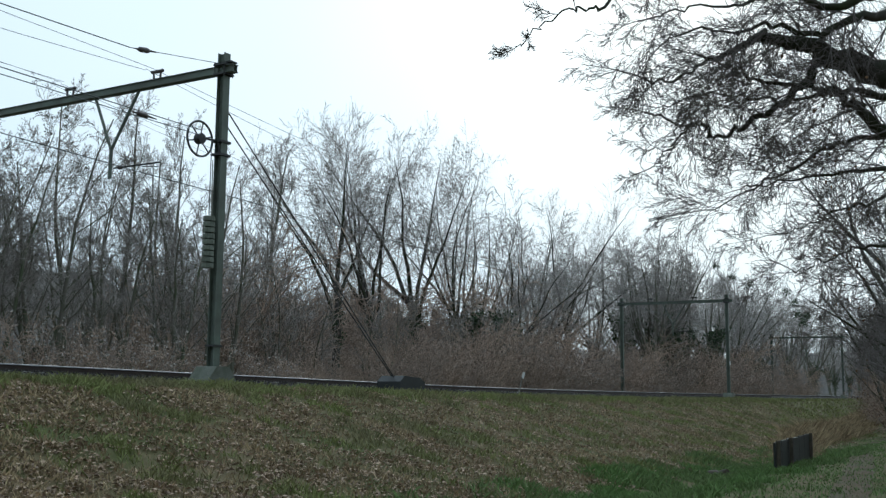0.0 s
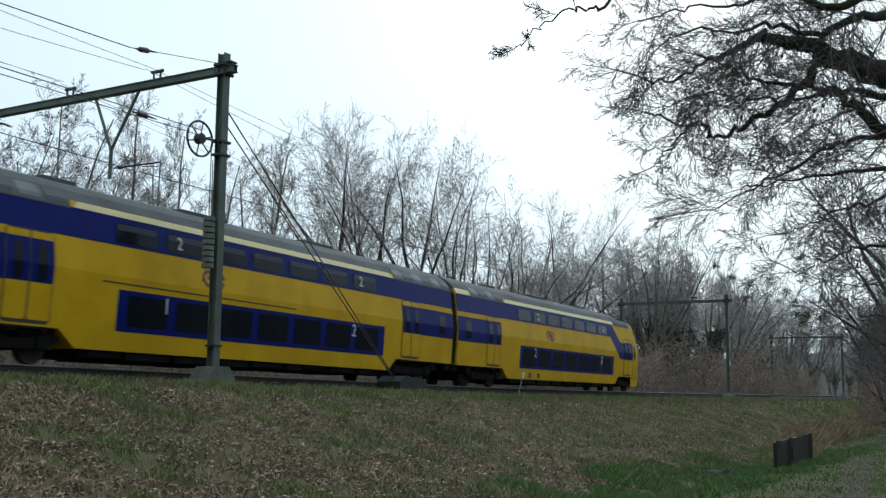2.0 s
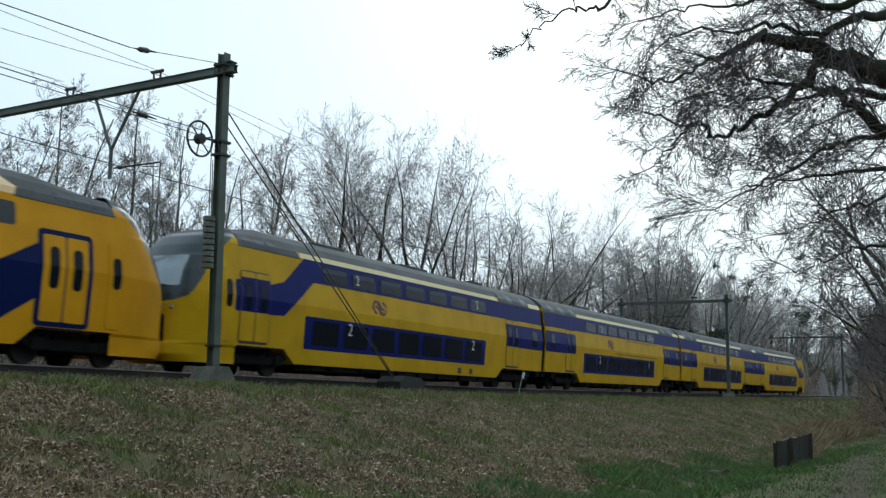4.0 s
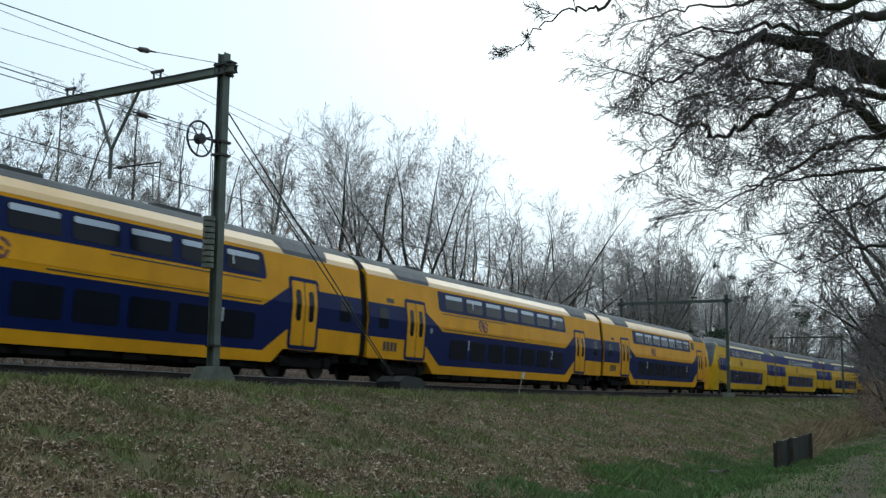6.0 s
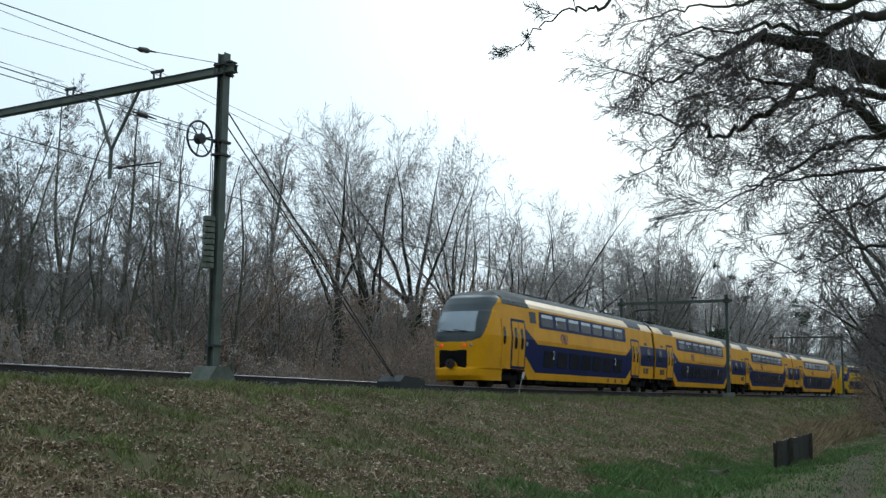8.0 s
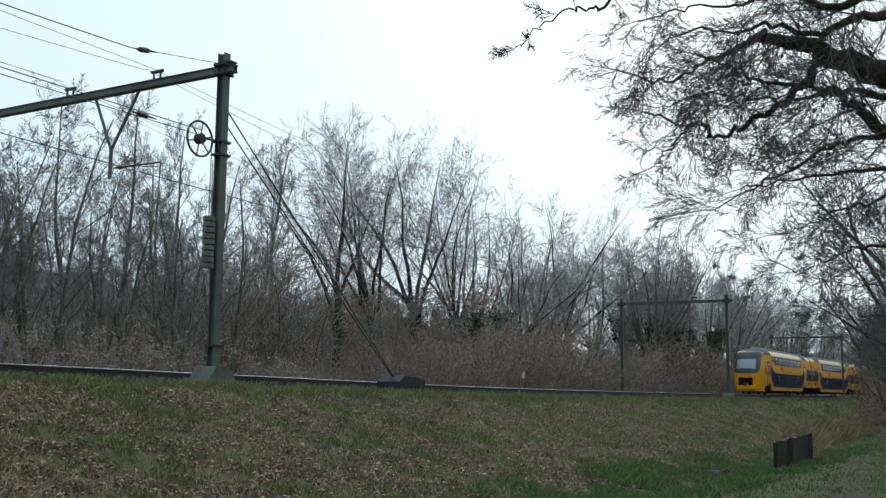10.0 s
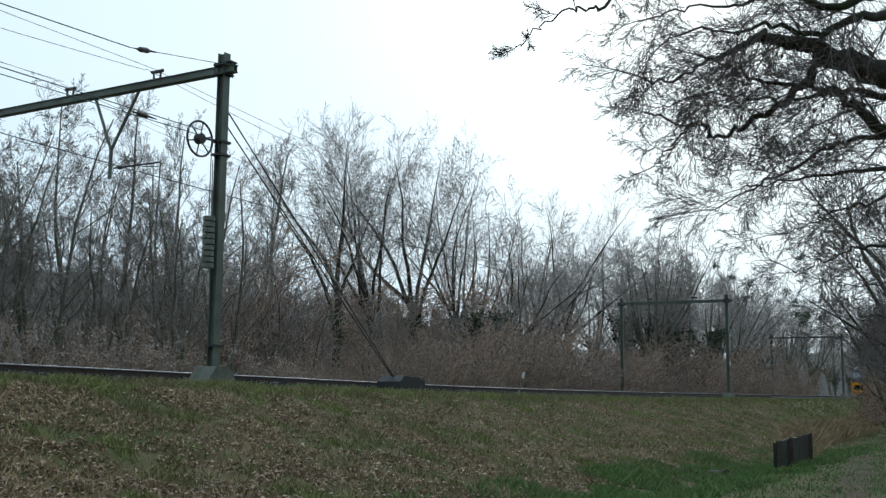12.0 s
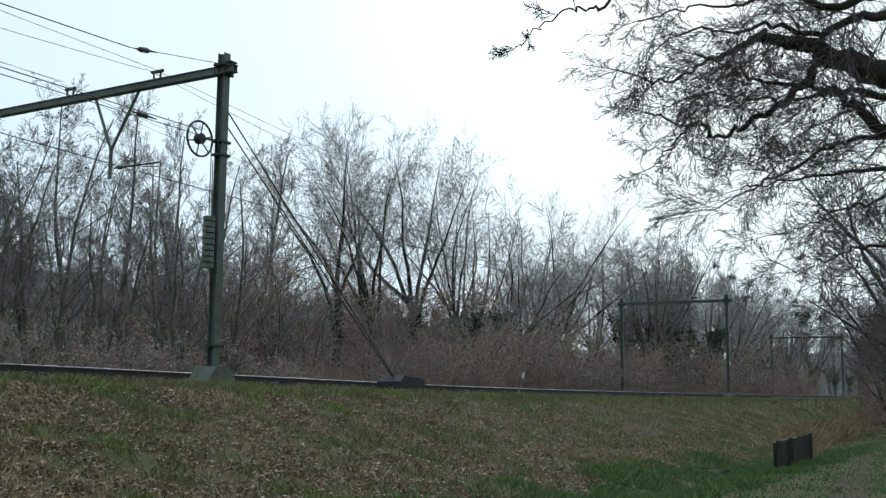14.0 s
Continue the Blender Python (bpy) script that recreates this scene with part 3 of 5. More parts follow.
def tree(name, seed, spec, height, r, label, stems=1, bark=None, twig=None, spread=0.0, ivy=0, seeds=0, lean=(0, 0), seed_mat=None, ivy_top=0.34):
    rng = random.Random(seed)
    out = []
    for k in range(stems):
        a = 6.28 * k / max(1, stems) + rng.random()
        d = Vector((math.cos(a) * spread + lean[0], math.sin(a) * spread + lean[1], 1)).normalized()
        p = Vector((math.cos(a), math.sin(a), 0)) * (0.35 * (stems > 1) * rng.random() + 0.0)
        hh = height * (rng.uniform(0.7, 1.0) if stems > 1 else 1.0)
        p.z = -0.25
        grow(rng, p, d, hh * spec.get("trunk", 1.0), r * (rng.uniform(0.7, 1) if stems > 1 else 1), 0, spec, out)
    tips = sorted(pts[-1].z for _, pts, _ in out)
    top = tips[int(len(tips) * 0.985)]
    f = height / top
    out = [(lv, [p * f for p in pts], [max(spec["min_r"], q * (f if lv else 1.0)) for q in rr]) for lv, pts, rr in out]
    g = thing(name, 0, 0, 0, label, "tree" if name == "tree" else "shrub")
    deep = len(spec["segs"])
    coarse = (0, 1) if deep > 4 else (0,)
    tr = new("trunk", wood_mesh("trunk", *tubes(out, coarse, (8, 5)), bark or M_BARK))
    cr = new("crown", wood_mesh("crown", *tubes(out, tuple(i for i in range(deep) if i not in coarse), (5, 4, 3, 3, 3, 3)), twig or M_TWIG))
    tr.parent = cr.parent = g
    if ivy:
        cs = [p for lv, pts, rr in out if lv <= 1 for p in pts if p.z < height * ivy_top]
        o = new("ivy", wood_mesh("ivy", *leaf_cards(rng, cs, ivy, 0.28, 0.11), M_IVY, False))
        o.parent = g
        tagged(o, "dark green ivy leaves climbing the trunk")
    if seeds:
        cs = [pts[-1] for lv, pts, rr in out if lv >= deep - 2]
        o = new("seed_fluff", wood_mesh("seed_fluff", *leaf_cards(rng, cs, seeds, 0.03, 0.045), seed_mat or M_SEED, False))
        o.parent = g
        tagged(o, "clusters of small withered seed heads")
    return g


# ---- the woods behind the railway ----
kinds = {
    "poplar_a": tree("tree", 11, POPLAR, 16, 0.17, "tall slender bare poplar with fine upright twigs", twig=M_TWIGPALE),
    "poplar_b": tree("tree", 12, POPLAR, 15, 0.15, "tall slender bare poplar with fine upright twigs", twig=M_TWIGPALE, lean=(0.03, 0.02)),
    "oak_a": tree("tree", 21, SPREAD, 19, 0.34, "broad bare tree with ivy on its dark trunk", ivy=900, seeds=3500, bark=M_OAKBARK, seed_mat=M_BARK),
    "oak_b": tree("tree", 27, SPREAD, 19, 0.30, "broad bare tree with spreading dark limbs", ivy=700, bark=M_OAKBARK),
    "oak_c": tree("tree", 33, SPREAD, 21, 0.28, "bare round-crowned tree with fine pale twigs", twig=M_TWIGPALE, bark=M_OAKBARK),
    "stems_a": tree("tree", 41, STEMS, 12, 0.13, "bare multi-stemmed alder with dark thin trunks", stems=3, spread=0.13),
    "stems_b": tree("tree", 42, STEMS, 11, 0.12, "bare multi-stemmed alder with dark thin trunks", stems=4, spread=0.18),
    "stems_c": tree("tree", 43, STEMS, 12, 0.11, "slim bare young tree with seed clusters", stems=2, spread=0.1, seeds=2500, seed_mat=M_BARK),
    # two far crowns take the pale twigs in place of haze
    "far_a": tree("tree", 71, FAR, 16, 0.28, "distant bare tree with a rounded twiggy crown", twig=M_TWIGPALE),
    "far_b": tree("tree", 72, FAR, 17, 0.28, "distant bare tree with a rounded twiggy crown", twig=M_TWIGPALE),
    "far_c": tree("tree", 73, FAR, 15, 0.26, "distant bare tree with ivy on its trunk", ivy=900),
    "ivy_tree": tree("tree", 81, STEMS, 6.6, 0.12, "leaning tree smothered in dark green ivy", stems=3, spread=0.3, ivy=6500, ivy_top=0.95, lean=(0.25, 0)),
    "brush_a": tree("bush", 51, BRUSH, 4.0, 0.03, "tangled brown leafless brushwood", stems=11, spread=0.55, bark=M_BRUSH, twig=M_BRUSH),
    "brush_b": tree("bush", 52, BRUSH, 3.3, 0.03, "tangled brown leafless brushwood", stems=12, spread=0.75, bark=M_BRUSH, twig=M_BRUSH),
    "fluff": tree("bush", 53, BRUSH, 2.8, 0.025, "brown climber thicket with pale seed fluff", stems=10, spread=0.8, bark=M_BRUSH, twig=M_BRUSH, seeds=2000),
}
used = set()


def plant(kind, x, y, scale=1.0, rz=0.0, sz=None):
    m = pose(x, y, ground_z(x, y), 0, 0, rz)
    ob = kinds[kind]
    if kind in used:
        ob = copy_thing(ob, m)
    else:
        used.add(kind)
        ob.matrix_basis = m
    ob.scale = (scale, scale, sz or scale)
    return ob


# the landmark trees
plant("oak_a", 58.5, 36.0, 0.80, 20, 0.94)
plant("oak_b", 64.5, 36.0, 0.82, 200, 0.98)
plant("oak_a", 71.0, 36.5, 0.9, 130, 1.06)
plant("oak_b", 77.0, 36.0, 0.78, 100, 1.04)
plant("ivy_tree", 74.5, 33.0, 1.1, 0)
plant("ivy_tree", 116.0, 31.5, 1.45, 120)
plant("ivy_tree", 124.0, 31.0, 1.3, 250)
plant("oak_c", 103.0, 38.0, 1.0, 0)
plant("oak_c", 112.0, 36.0, 0.8, 140)
plant("oak_b", 87.0, 37.0, 0.8, 300)
plant("oak_a", 93.0, 36.0, 0.72, 250)
plant("stems_b", 27.3, 30.5, 0.95, 0)
plant("stems_c", 28.6, 32.5, 1.0, 70)
plant("stems_a", 27.0, 33.5, 1.0, 150)
plant("poplar_b", 28.5, 35.0, 0.86, 10)
plant("poplar_a", 37.0, 33.5, 0.86, 0)
plant("poplar_b", 43.5, 36.5, 0.88, 40)
rng = random.Random(77)
FARS = ["far_a", "far_b", "far_c"]
STEM = ["stems_a", "stems_b", "stems_c"]


def row(n, x0, x1, y0, y1, names, s0, s1):
    for i in range(n):
        if names == STEM and i % 5 == 4:
            continue
        x = x0 + (x1 - x0) * (i + rng.uniform(0.1, 0.9)) / n
        plant(rng.choice(names), x, rng.uniform(y0, y1), rng.uniform(s0, s1), rng.uniform(0, 360))


# rows of wood, front to back
row(11, 25, 45, 30.0, 33.5, STEM, 0.78, 1.02)
row(11, 28, 56, 37, 42, ["poplar_a", "poplar_b", "stems_a"], 0.84, 1.0)
row(16, 36, 110, 45, 56, FARS, 0.55, 0.78)
row(10, 66, 112, 30.5, 34, STEM, 0.6, 0.8)
row(16, 106, 185, 28, 35, FARS, 0.95, 1.22)
row(14, 95, 220, 40, 52, FARS, 1.1, 1.3)
row(12, 170, 320, 22, 38, FARS, 1.0, 1.3)
row(8, 200, 330, -8, 4, FARS, 0.9, 1.1)
row(12, 22, 58, 28.0, 31.0, ["brush_a", "brush_b", "fluff"], 0.7, 1.1)
row(20, 56, 112, 28.0, 31.0, ["brush_a", "brush_b", "brush_a", "fluff"], 0.95, 1.5)
row(7, 60, 110, 32, 36, ["brush_a", "brush_b"], 1.4, 1.8)
row(13, 48, 94, 39, 43, ["brush_a", "brush_b"], 2.0, 2.7)
row(7, 46, 76, 31.0, 34.0, STEM, 0.55, 0.75)
row(14, 112, 200, 27.0, 30, ["brush_a", "brush_b", "fluff"], 1.3, 1.9)


def wood_edge(name, x0, y0, x1, y1, low, high, seed):
    """Far woods closing the view: a thick ragged bank."""
    s = Shape()
    a, b = Vector((x0, y0, 0)), Vector((x1, y1, 0))
    n = int((b - a).length / 1.5)
    side = (b - a).normalized().cross(Vector((0, 0, 1))) * 6
    rows = []
    for i in range(n + 1):
        p = a.lerp(b, i / n)
        h = low + (high - low) * (0.5 + 0.5 * noise.noise((p.x * 0.05, p.y * 0.05, seed))) + 1.6 * noise.noise((p.x * 0.6, p.y * 0.6, seed + 3))
        rows.append([tuple(p - side * 0.5 + Vector((0, 0, -2))), tuple(p - side * 0.3 + Vector((0, 0, h * 0.7))), tuple(p + Vector((0, 0, h))), tuple(p + side * 0.5 + Vector((0, 0, h * 0.7))), tuple(p + side * 0.5 + Vector((0, 0, -2)))])
    for r in rows:
        s.v.extend(r)
    for i in range(n):
        for j in range(4):
            s.f.append((i * 5 + j, i * 5 + j + 1, (i + 1) * 5 + j + 1, (i + 1) * 5 + j))
            s.mi.append(0)
    solo(name, s, M_FAR, "brown-grey bank of distant leafless woods", "woods", kind="structure")


wood_edge("backdrop_woods_north", 10, 72, 420, 72, 8, 12, 1)
wood_edge("backdrop_woods_east", 400, -80, 400, 80, 16, 24, 5)
# this bank is out of view, added to hold back sky light from behind
wood_edge("unseen_woods_south", -120, -34, 420, -34, 13, 19, 9)
wood_edge("backdrop_woods_west", -120, -34, -120, 90, 9, 14, 13)


def twig_ball(name, x, y, z, r, seed, material, label, category):
    g = random.Random(seed)
    out = []
    for _ in range(46):
        d = Vector((g.gauss(0, 1), g.gauss(0, 1), g.gauss(0, 1))).normalized()
        q = (d + rand_perp(g, d) * 0.6).normalized()
        out.append((3, [Vector((0, 0, 0)), d * r * 0.55, d * r * 0.6 + q * r * 0.4], [0.012, 0.010, 0.007]))
    v, f = tubes(out, (3,), (3, 3, 3, 3))
    v2, f2 = leaf_cards(g, [p for _, pts, _ in out for p in pts[1:]], 260, r * 0.08, r * 0.13)
    o = new(name, wood_mesh(name, v + v2, f + [tuple(i + len(v) for i in q) for q in f2], material, False))
    o.location = (x, y, z)
    return tagged(o, label, category, name + " clumps in the trees")


for k, (x, y, z, r) in enumerate([(150, 23, 13.0, 0.7), (153, 23, 11.6, 0.8), (146, 23.5, 14.0, 0.6), (157, 23, 11.0, 0.8), (160, 23, 12.2, 0.7), (132, 29, 16.0, 0.5), (136, 28, 15.0, 0.5), (141, 27, 14.6, 0.6)]):
    twig_ball("mistletoe", x, y, z, r, 300 + k, M_IVY, "round dark green mistletoe clump in a bare crown", "mistletoe")
for k, (x, y, z, r) in enumerate([(36.9, 33.4, 9.6, 0.32), (43.5, 36.6, 8.0, 0.34)]):
    twig_ball("bird_nest", x, y, z, r, 340 + k, M_TWIG, "round twig nest high in a bare tree", "bird nest")


# ---- the big oak whose boughs hang over the path, and the trees beside the path ----
BOUGH = dict(segs=[7, 5, 4, 2], wob=[0.16, 0.18, 0.22, 0.26], lift=[-0.14, -0.15, 0.0, 0.2], taper=[0.22, 0.3, 0.45, 0.6], kids=[7, 5, 3], start=[0.1, 0.1, 0.1],
             angle=[(20, 44), (20, 44), (20, 46)], ratio=[0.58, 0.58, 0.6], shrink=[0.4, 0.4, 0.4], thin=[0.45, 0.5, 0.6], min_r=0.0027)


def oak():
    g = thing("oak_tree", 14.6, -1.4, ground_z(14.6, -1.4), "old oak with long dark drooping leafless boughs", "tree")
    base = Vector((14.6, -1.4, ground_z(14.6, -1.4)))
    rng = random.Random(5)
    out = [(0, [Vector((0, 0, -0.3)), Vector((0.05, 0.1, 1.5)), Vector((0, 0.3, 4)), Vector((-0.2, 0.5, 6.5)), Vector((-0.3, 0.6, 10)), Vector((-0.2, 0.5, 14))], [0.55, 0.45, 0.40, 0.34, 0.22, 0.06])]

    def bough(pts, r0, r1, n, reach):
        """A main limb through a few points, bent between them, with side branches all along."""
        q = [Vector(p) - base for p in pts]
        fine = []
        for i in range(len(q) - 1):
            p0, p1, p2, p3 = q[max(0, i - 1)], q[i], q[i + 1], q[min(len(q) - 1, i + 2)]
            for k in range(5):
                t = k / 5
                c = 0.5 * (2 * p1 + (p2 - p0) * t + (2 * p0 - 5 * p1 + 4 * p2 - p3) * t * t + (3 * p1 - p0 - 3 * p2 + p3) * t ** 3)
                fine.append(c + Vector((rng.gauss(0, 0.025), rng.gauss(0, 0.025), rng.gauss(0, 0.025))))
        fine.append(q[-1])
        m = len(fine)
        rad = [r1 + (r0 - r1) * (1 - i / (m - 1)) ** 2.0 for i in range(m)]
        out.append((1, fine, rad))
        n = int(n * 0.88)
        for k in range(n):
            t = 0.12 + 0.86 * (k + rng.random()) / n
            i = min(m - 2, int(t * (m - 1)))
            d = (fine[i + 1] - fine[i]).normalized()
            a = radians(rng.uniform(25, 65))
            nd = (d * math.cos(a) + rand_perp(rng, d) * math.sin(a) + Vector((0, 0, -0.05))).normalized()
            sub = []
            grow(rng, fine[i], nd, 1.35 * reach * rng.uniform(0.5, 1.2) * (1.1 - 0.4 * t), min(0.016, max(0.006, rad[i] * 0.3)), 0, BOUGH, sub)
            out.extend((lv + 2, p, rr) for lv, p, rr in sub)
        sub = []
        grow(rng, fine[-1], (fine[-1] - fine[-3]).normalized(), reach * 0.7, r1, 0, BOUGH, sub)
        out.extend((lv + 2, p, rr) for lv, p, rr in sub)

    bough([(14.6, -0.9, 3.2), (14.09, 0.57, 2.84), (13.62, 0.97, 2.96), (13.25, 1.35, 3.05), (12.97, 1.68, 3.15), (12.69, 2.01, 3.22), (12.54, 2.23, 3.23), (12.43, 2.53, 3.06), (12.31, 2.76, 2.96), (12.16, 3.17, 2.76), (11.97, 3.45, 2.79)], 0.26, 0.012, 20, 0.95)
    bough([(13.3, 1.3, 3.05), (13.02, 1.63, 3.01), (12.96, 1.83, 2.76), (12.89, 2.03, 2.53), (12.77, 2.36, 2.35), (12.77, 2.57, 2.22), (12.67, 2.82, 2.18), (12.58, 2.84, 2.3), (12.42, 3.09, 2.3), (12.23, 3.33, 2.38)], 0.075, 0.012, 12, 0.75)
    bough([(14.8, -0.9, 0.9), (14.11, 0.49, 1.88), (13.69, 1.01, 2.28), (13.4, 1.26, 2.54), (13.18, 1.51, 2.69), (12.96, 1.83, 2.74), (12.67, 2.27, 2.78), (12.47, 2.54, 2.94), (12.17, 2.82, 3.0)], 0.12, 0.012, 18, 0.9)
    bough([(14.4, -0.7, 4.2), (13.49, 0.51, 3.47), (13.04, 0.9, 3.48), (12.74, 1.28, 3.35), (12.53, 1.68, 3.19), (12.24, 1.99, 3.29), (12.01, 2.37, 3.14), (11.8, 2.76, 3.19), (11.67, 3.1, 3.01)], 0.10, 0.010, 20, 0.9)
    bough([(14.3, -0.6, 4.8), (13.14, 0.47, 3.87), (12.76, 1.03, 3.64), (12.55, 1.49, 3.51), (12.15, 1.91, 3.57), (11.91, 2.35, 3.42), (11.72, 2.79, 3.4), (11.56, 3.13, 3.3)], 0.10, 0.010, 18, 0.85)
    bough([(12.76, 1.03, 3.64), (11.9, 1.9, 4.1), (11.61, 2.27, 3.94), (11.35, 2.94, 3.67), (11.09, 3.49, 3.37), (10.97, 3.64, 3.26), (10.9, 3.82, 3.29), (10.77, 3.98, 3.18), (10.73, 4.22, 3.05), (10.64, 4.33, 2.88)], 0.045, 0.007, 7, 0.38)
    bough([(14.8, -0.9, 2.6), (14.23, 0.6, 2.26), (13.88, 1.2, 2.3), (13.66, 1.62, 2.15), (13.45, 2.12, 1.86), (13.22, 2.54, 1.61), (13.06, 2.97, 1.4)], 0.06, 0.008, 17, 0.8)
    bough([(14.9, -0.9, 2.2), (14.58, 0.63, 2.05), (14.25, 1.25, 1.97), (13.91, 1.73, 1.91), (13.66, 2.22, 1.79), (13.49, 2.65, 1.7)], 0.06, 0.008, 17, 0.85)
    bough([(14.9, -0.9, 1.9), (14.73, 0.65, 1.8), (14.43, 1.15, 1.65), (14.21, 1.59, 1.49), (13.99, 1.96, 1.29), (13.84, 2.33, 1.18)], 0.05, 0.007, 11, 0.85)
    bough([(15.0, -0.9, 1.3), (15.25, 0.58, 1.1), (14.81, 1.14, 1.14), (14.58, 1.58, 1.03), (14.36, 1.96, 0.85), (14.23, 2.21, 0.79)], 0.05, 0.007, 10, 0.8)
    bough([(15.1, -0.9, 0.7), (15.91, 0.64, 0.6), (15.47, 1.08, 0.72), (15.15, 1.46, 0.66), (14.91, 1.77, 0.69)], 0.04, 0.007, 8, 0.75)
    bough([(12.6, 2.83, 2.29), (12.45, 2.97, 2.28), (12.35, 3.14, 2.09), (12.26, 3.28, 1.89), (12.15, 3.39, 1.75)], 0.018, 0.008, 9, 0.45)
    bough([(14.6, -0.6, 2.7), (13.87, 0.57, 2.51), (13.49, 1.02, 2.67), (13.25, 1.36, 2.68), (13.01, 1.77, 2.61), (12.74, 2.22, 2.56), (12.44, 2.61, 2.61), (12.16, 3.05, 2.49)], 0.07, 0.008, 18, 0.8)
    bough([(15.2, -0.9, 0.2), (16.45, 0.82, 0.12), (16.1, 1.21, 0.33), (15.88, 1.54, 0.32), (15.65, 1.81, 0.24)], 0.04, 0.007, 7, 0.75)
    v, f = tubes(out, (0, 1), (10, 8))
    t = new("trunk", wood_mesh("trunk", v, f, M_OAKBARK))
    c = new("crown", wood_mesh("crown", *tubes(out, (2, 3, 4, 5, 6), (5, 5, 3, 3, 3, 3, 3)), M_OAKTWIG))
    t.parent = c.parent = g
    cs = [p for lv, pts, rr in out if lv >= 3 for p in pts if p.y + base.y < 1.8 and p.z + base.z < 2.6]
    l = new("withered_foliage", wood_mesh("withered_foliage", *leaf_cards(rng, cs, 160, 0.05, 0.03), M_BROWNLEAF, False))
    l.parent = g
    tagged(l, "few brown withered leaves still hanging")
    return g


oak()
DARK = dict(FAR, kids=[6, 7, 4, 3])
kinds["dark_a"] = tree("tree", 61, DARK, 13, 0.3, "dark bare oak standing beside the footpath", bark=M_OAKBARK, twig=M_OAKTWIG)
kinds["dark_b"] = tree("tree", 64, STEMS, 11, 0.16, "dark bare multi-stemmed tree beside the footpath", stems=4, spread=0.3, bark=M_OAKBARK, twig=M_OAKTWIG)
kinds["copper"] = tree("bush", 66, BRUSH, 3.6, 0.03, "leafless bush with brown withered leaves beside the footpath", stems=9, spread=0.55, bark=M_OAKBARK, twig=M_BRUSH, seeds=2000, seed_mat=M_BROWNLEAF)
for x, y, s, rz in ((24, -0.9, 0.75, 0), (36, 0.9, 0.95, 90), (52, 2.4, 1.0, 200), (70, 4.2, 1.05, 310), (95, 6.8, 1.15, 45), (112, 8.4, 1.15, 100), (130, 10.2, 1.2, 160), (152, 12.0, 1.2, 15), (178, 14.0, 1.3, 60)):
    plant("dark_a", x, y, s, rz)
for x, y, s, rz in ((30, 0.2, 0.75, 0), (44, 1.7, 0.9, 60), (60, 3.2, 1.0, 140), (82, 5.5, 1.05, 220), (104, 7.6, 1.1, 300), (122, 9.4, 1.1, 350), (140, 11.2, 1.2, 20)):
    plant("dark_b", x, y, s, rz)
for x, y, s, rz in ((58, 2.2, 1.0, 0), (72, 3.8, 1.1, 70), (88, 6.2, 1.2, 130), (104, 8.2, 1.3, 200), (122, 10.0, 1.3, 260), (142, 12.0, 1.4, 330), (165, 13.8, 1.5, 30), (190, 15.6, 1.6, 90)):
    plant("copper", x, y, s, rz)
# the path's wood carried on unseen behind the viewer, to block sky light
for x, y, s, rz in ((-14, -9, 1.0, 10), (0, -8, 1.05, 100), (14, -9, 1.0, 220), (30, -8, 1.1, 300)):
    plant("dark_a", x, y, s, rz)


# ---- the double-deck train: two sets of four coaches ----
M_YELLOW = mat("train_yellow_paint", (0.68, 0.40, 0.003), 0.5, var=0.09, scale=0.8, fine=14, color2=(0.58, 0.335, 0.003), spec=0.12)
M_ORANGE = mat("train_deep_yellow_paint", (0.80, 0.375, 0.003), 0.48, var=0.09, scale=0.8, fine=14, color2=(0.70, 0.325, 0.003), spec=0.13)
M_CREAM = mat("pale_yellow_paint", (0.82, 0.66, 0.28), 0.4, var=0.08, scale=0.8, fine=14, spec=0.4)
# body orange paled by the sky's sheen on the curved shoulder
M_PEACH = mat("shoulder_sheen_orange", (0.86, 0.56, 0.24), 0.3, var=0.08, scale=0.8, fine=14, spec=0.5)
M_BLUE = mat("train_blue_paint", (0.003, 0.010, 0.145), 0.45, var=0.12, scale=0.8, fine=14, spec=0.10)
M_NAVY = mat("train_navy_paint", (0.003, 0.012, 0.085), 0.45, var=0.12, scale=0.8, fine=14, spec=0.10)
M_ROOF = mat("grey_train_roof", (0.125, 0.13, 0.125), 0.75, var=0.18, scale=0.7, fine=9, color2=(0.095, 0.095, 0.09), spec=0.2)
M_VENT = mat("roof_louvre_grey", (0.15, 0.16, 0.165), 0.6, 0.1, var=0.2, scale=2, fine=16)
M_LOUVRE = mat("dark_louvre", (0.06, 0.065, 0.07), 0.6, 0.1, var=0.2, scale=2, fine=16)
M_TGLASS = glass("dark_train_window", (0.010, 0.013, 0.020), 0.15, 0.10)
M_TINTED = mat("tinted_upper_pane", (0.05, 0.06, 0.085), 0.3, 0.0, var=0.1, scale=1.0, fine=9, spec=0.1)
# pale grey that paints sky glare on the upper panes; the badge shares it
M_SKYGLASS = mat("sky_glare_and_badge_grey", (0.40, 0.45, 0.52), 0.3, 0.5, var=0.1, scale=1.0, fine=9)
M_MASK = mat("dark_cab_front", (0.045, 0.055, 0.055), 0.3, var=0.2, scale=1.0, fine=12, spec=0.45)
M_SCREEN = mat("windscreen_glass", (0.30, 0.33, 0.35), 0.1, 0.5, var=0.1, scale=0.7, fine=5)
M_BLACK = mat("sooty_underframe", (0.012, 0.011, 0.010), 0.9, 0.0, var=0.35, scale=2, fine=18, bump=0.4, spec=0.1)
M_WHEEL = mat("brown_dusty_wheel", (0.05, 0.04, 0.033), 0.75, 0.3, var=0.3, scale=3, fine=22)
M_LETTER = mat("white_lettering", (0.72, 0.73, 0.74), 0.5, var=0.05)
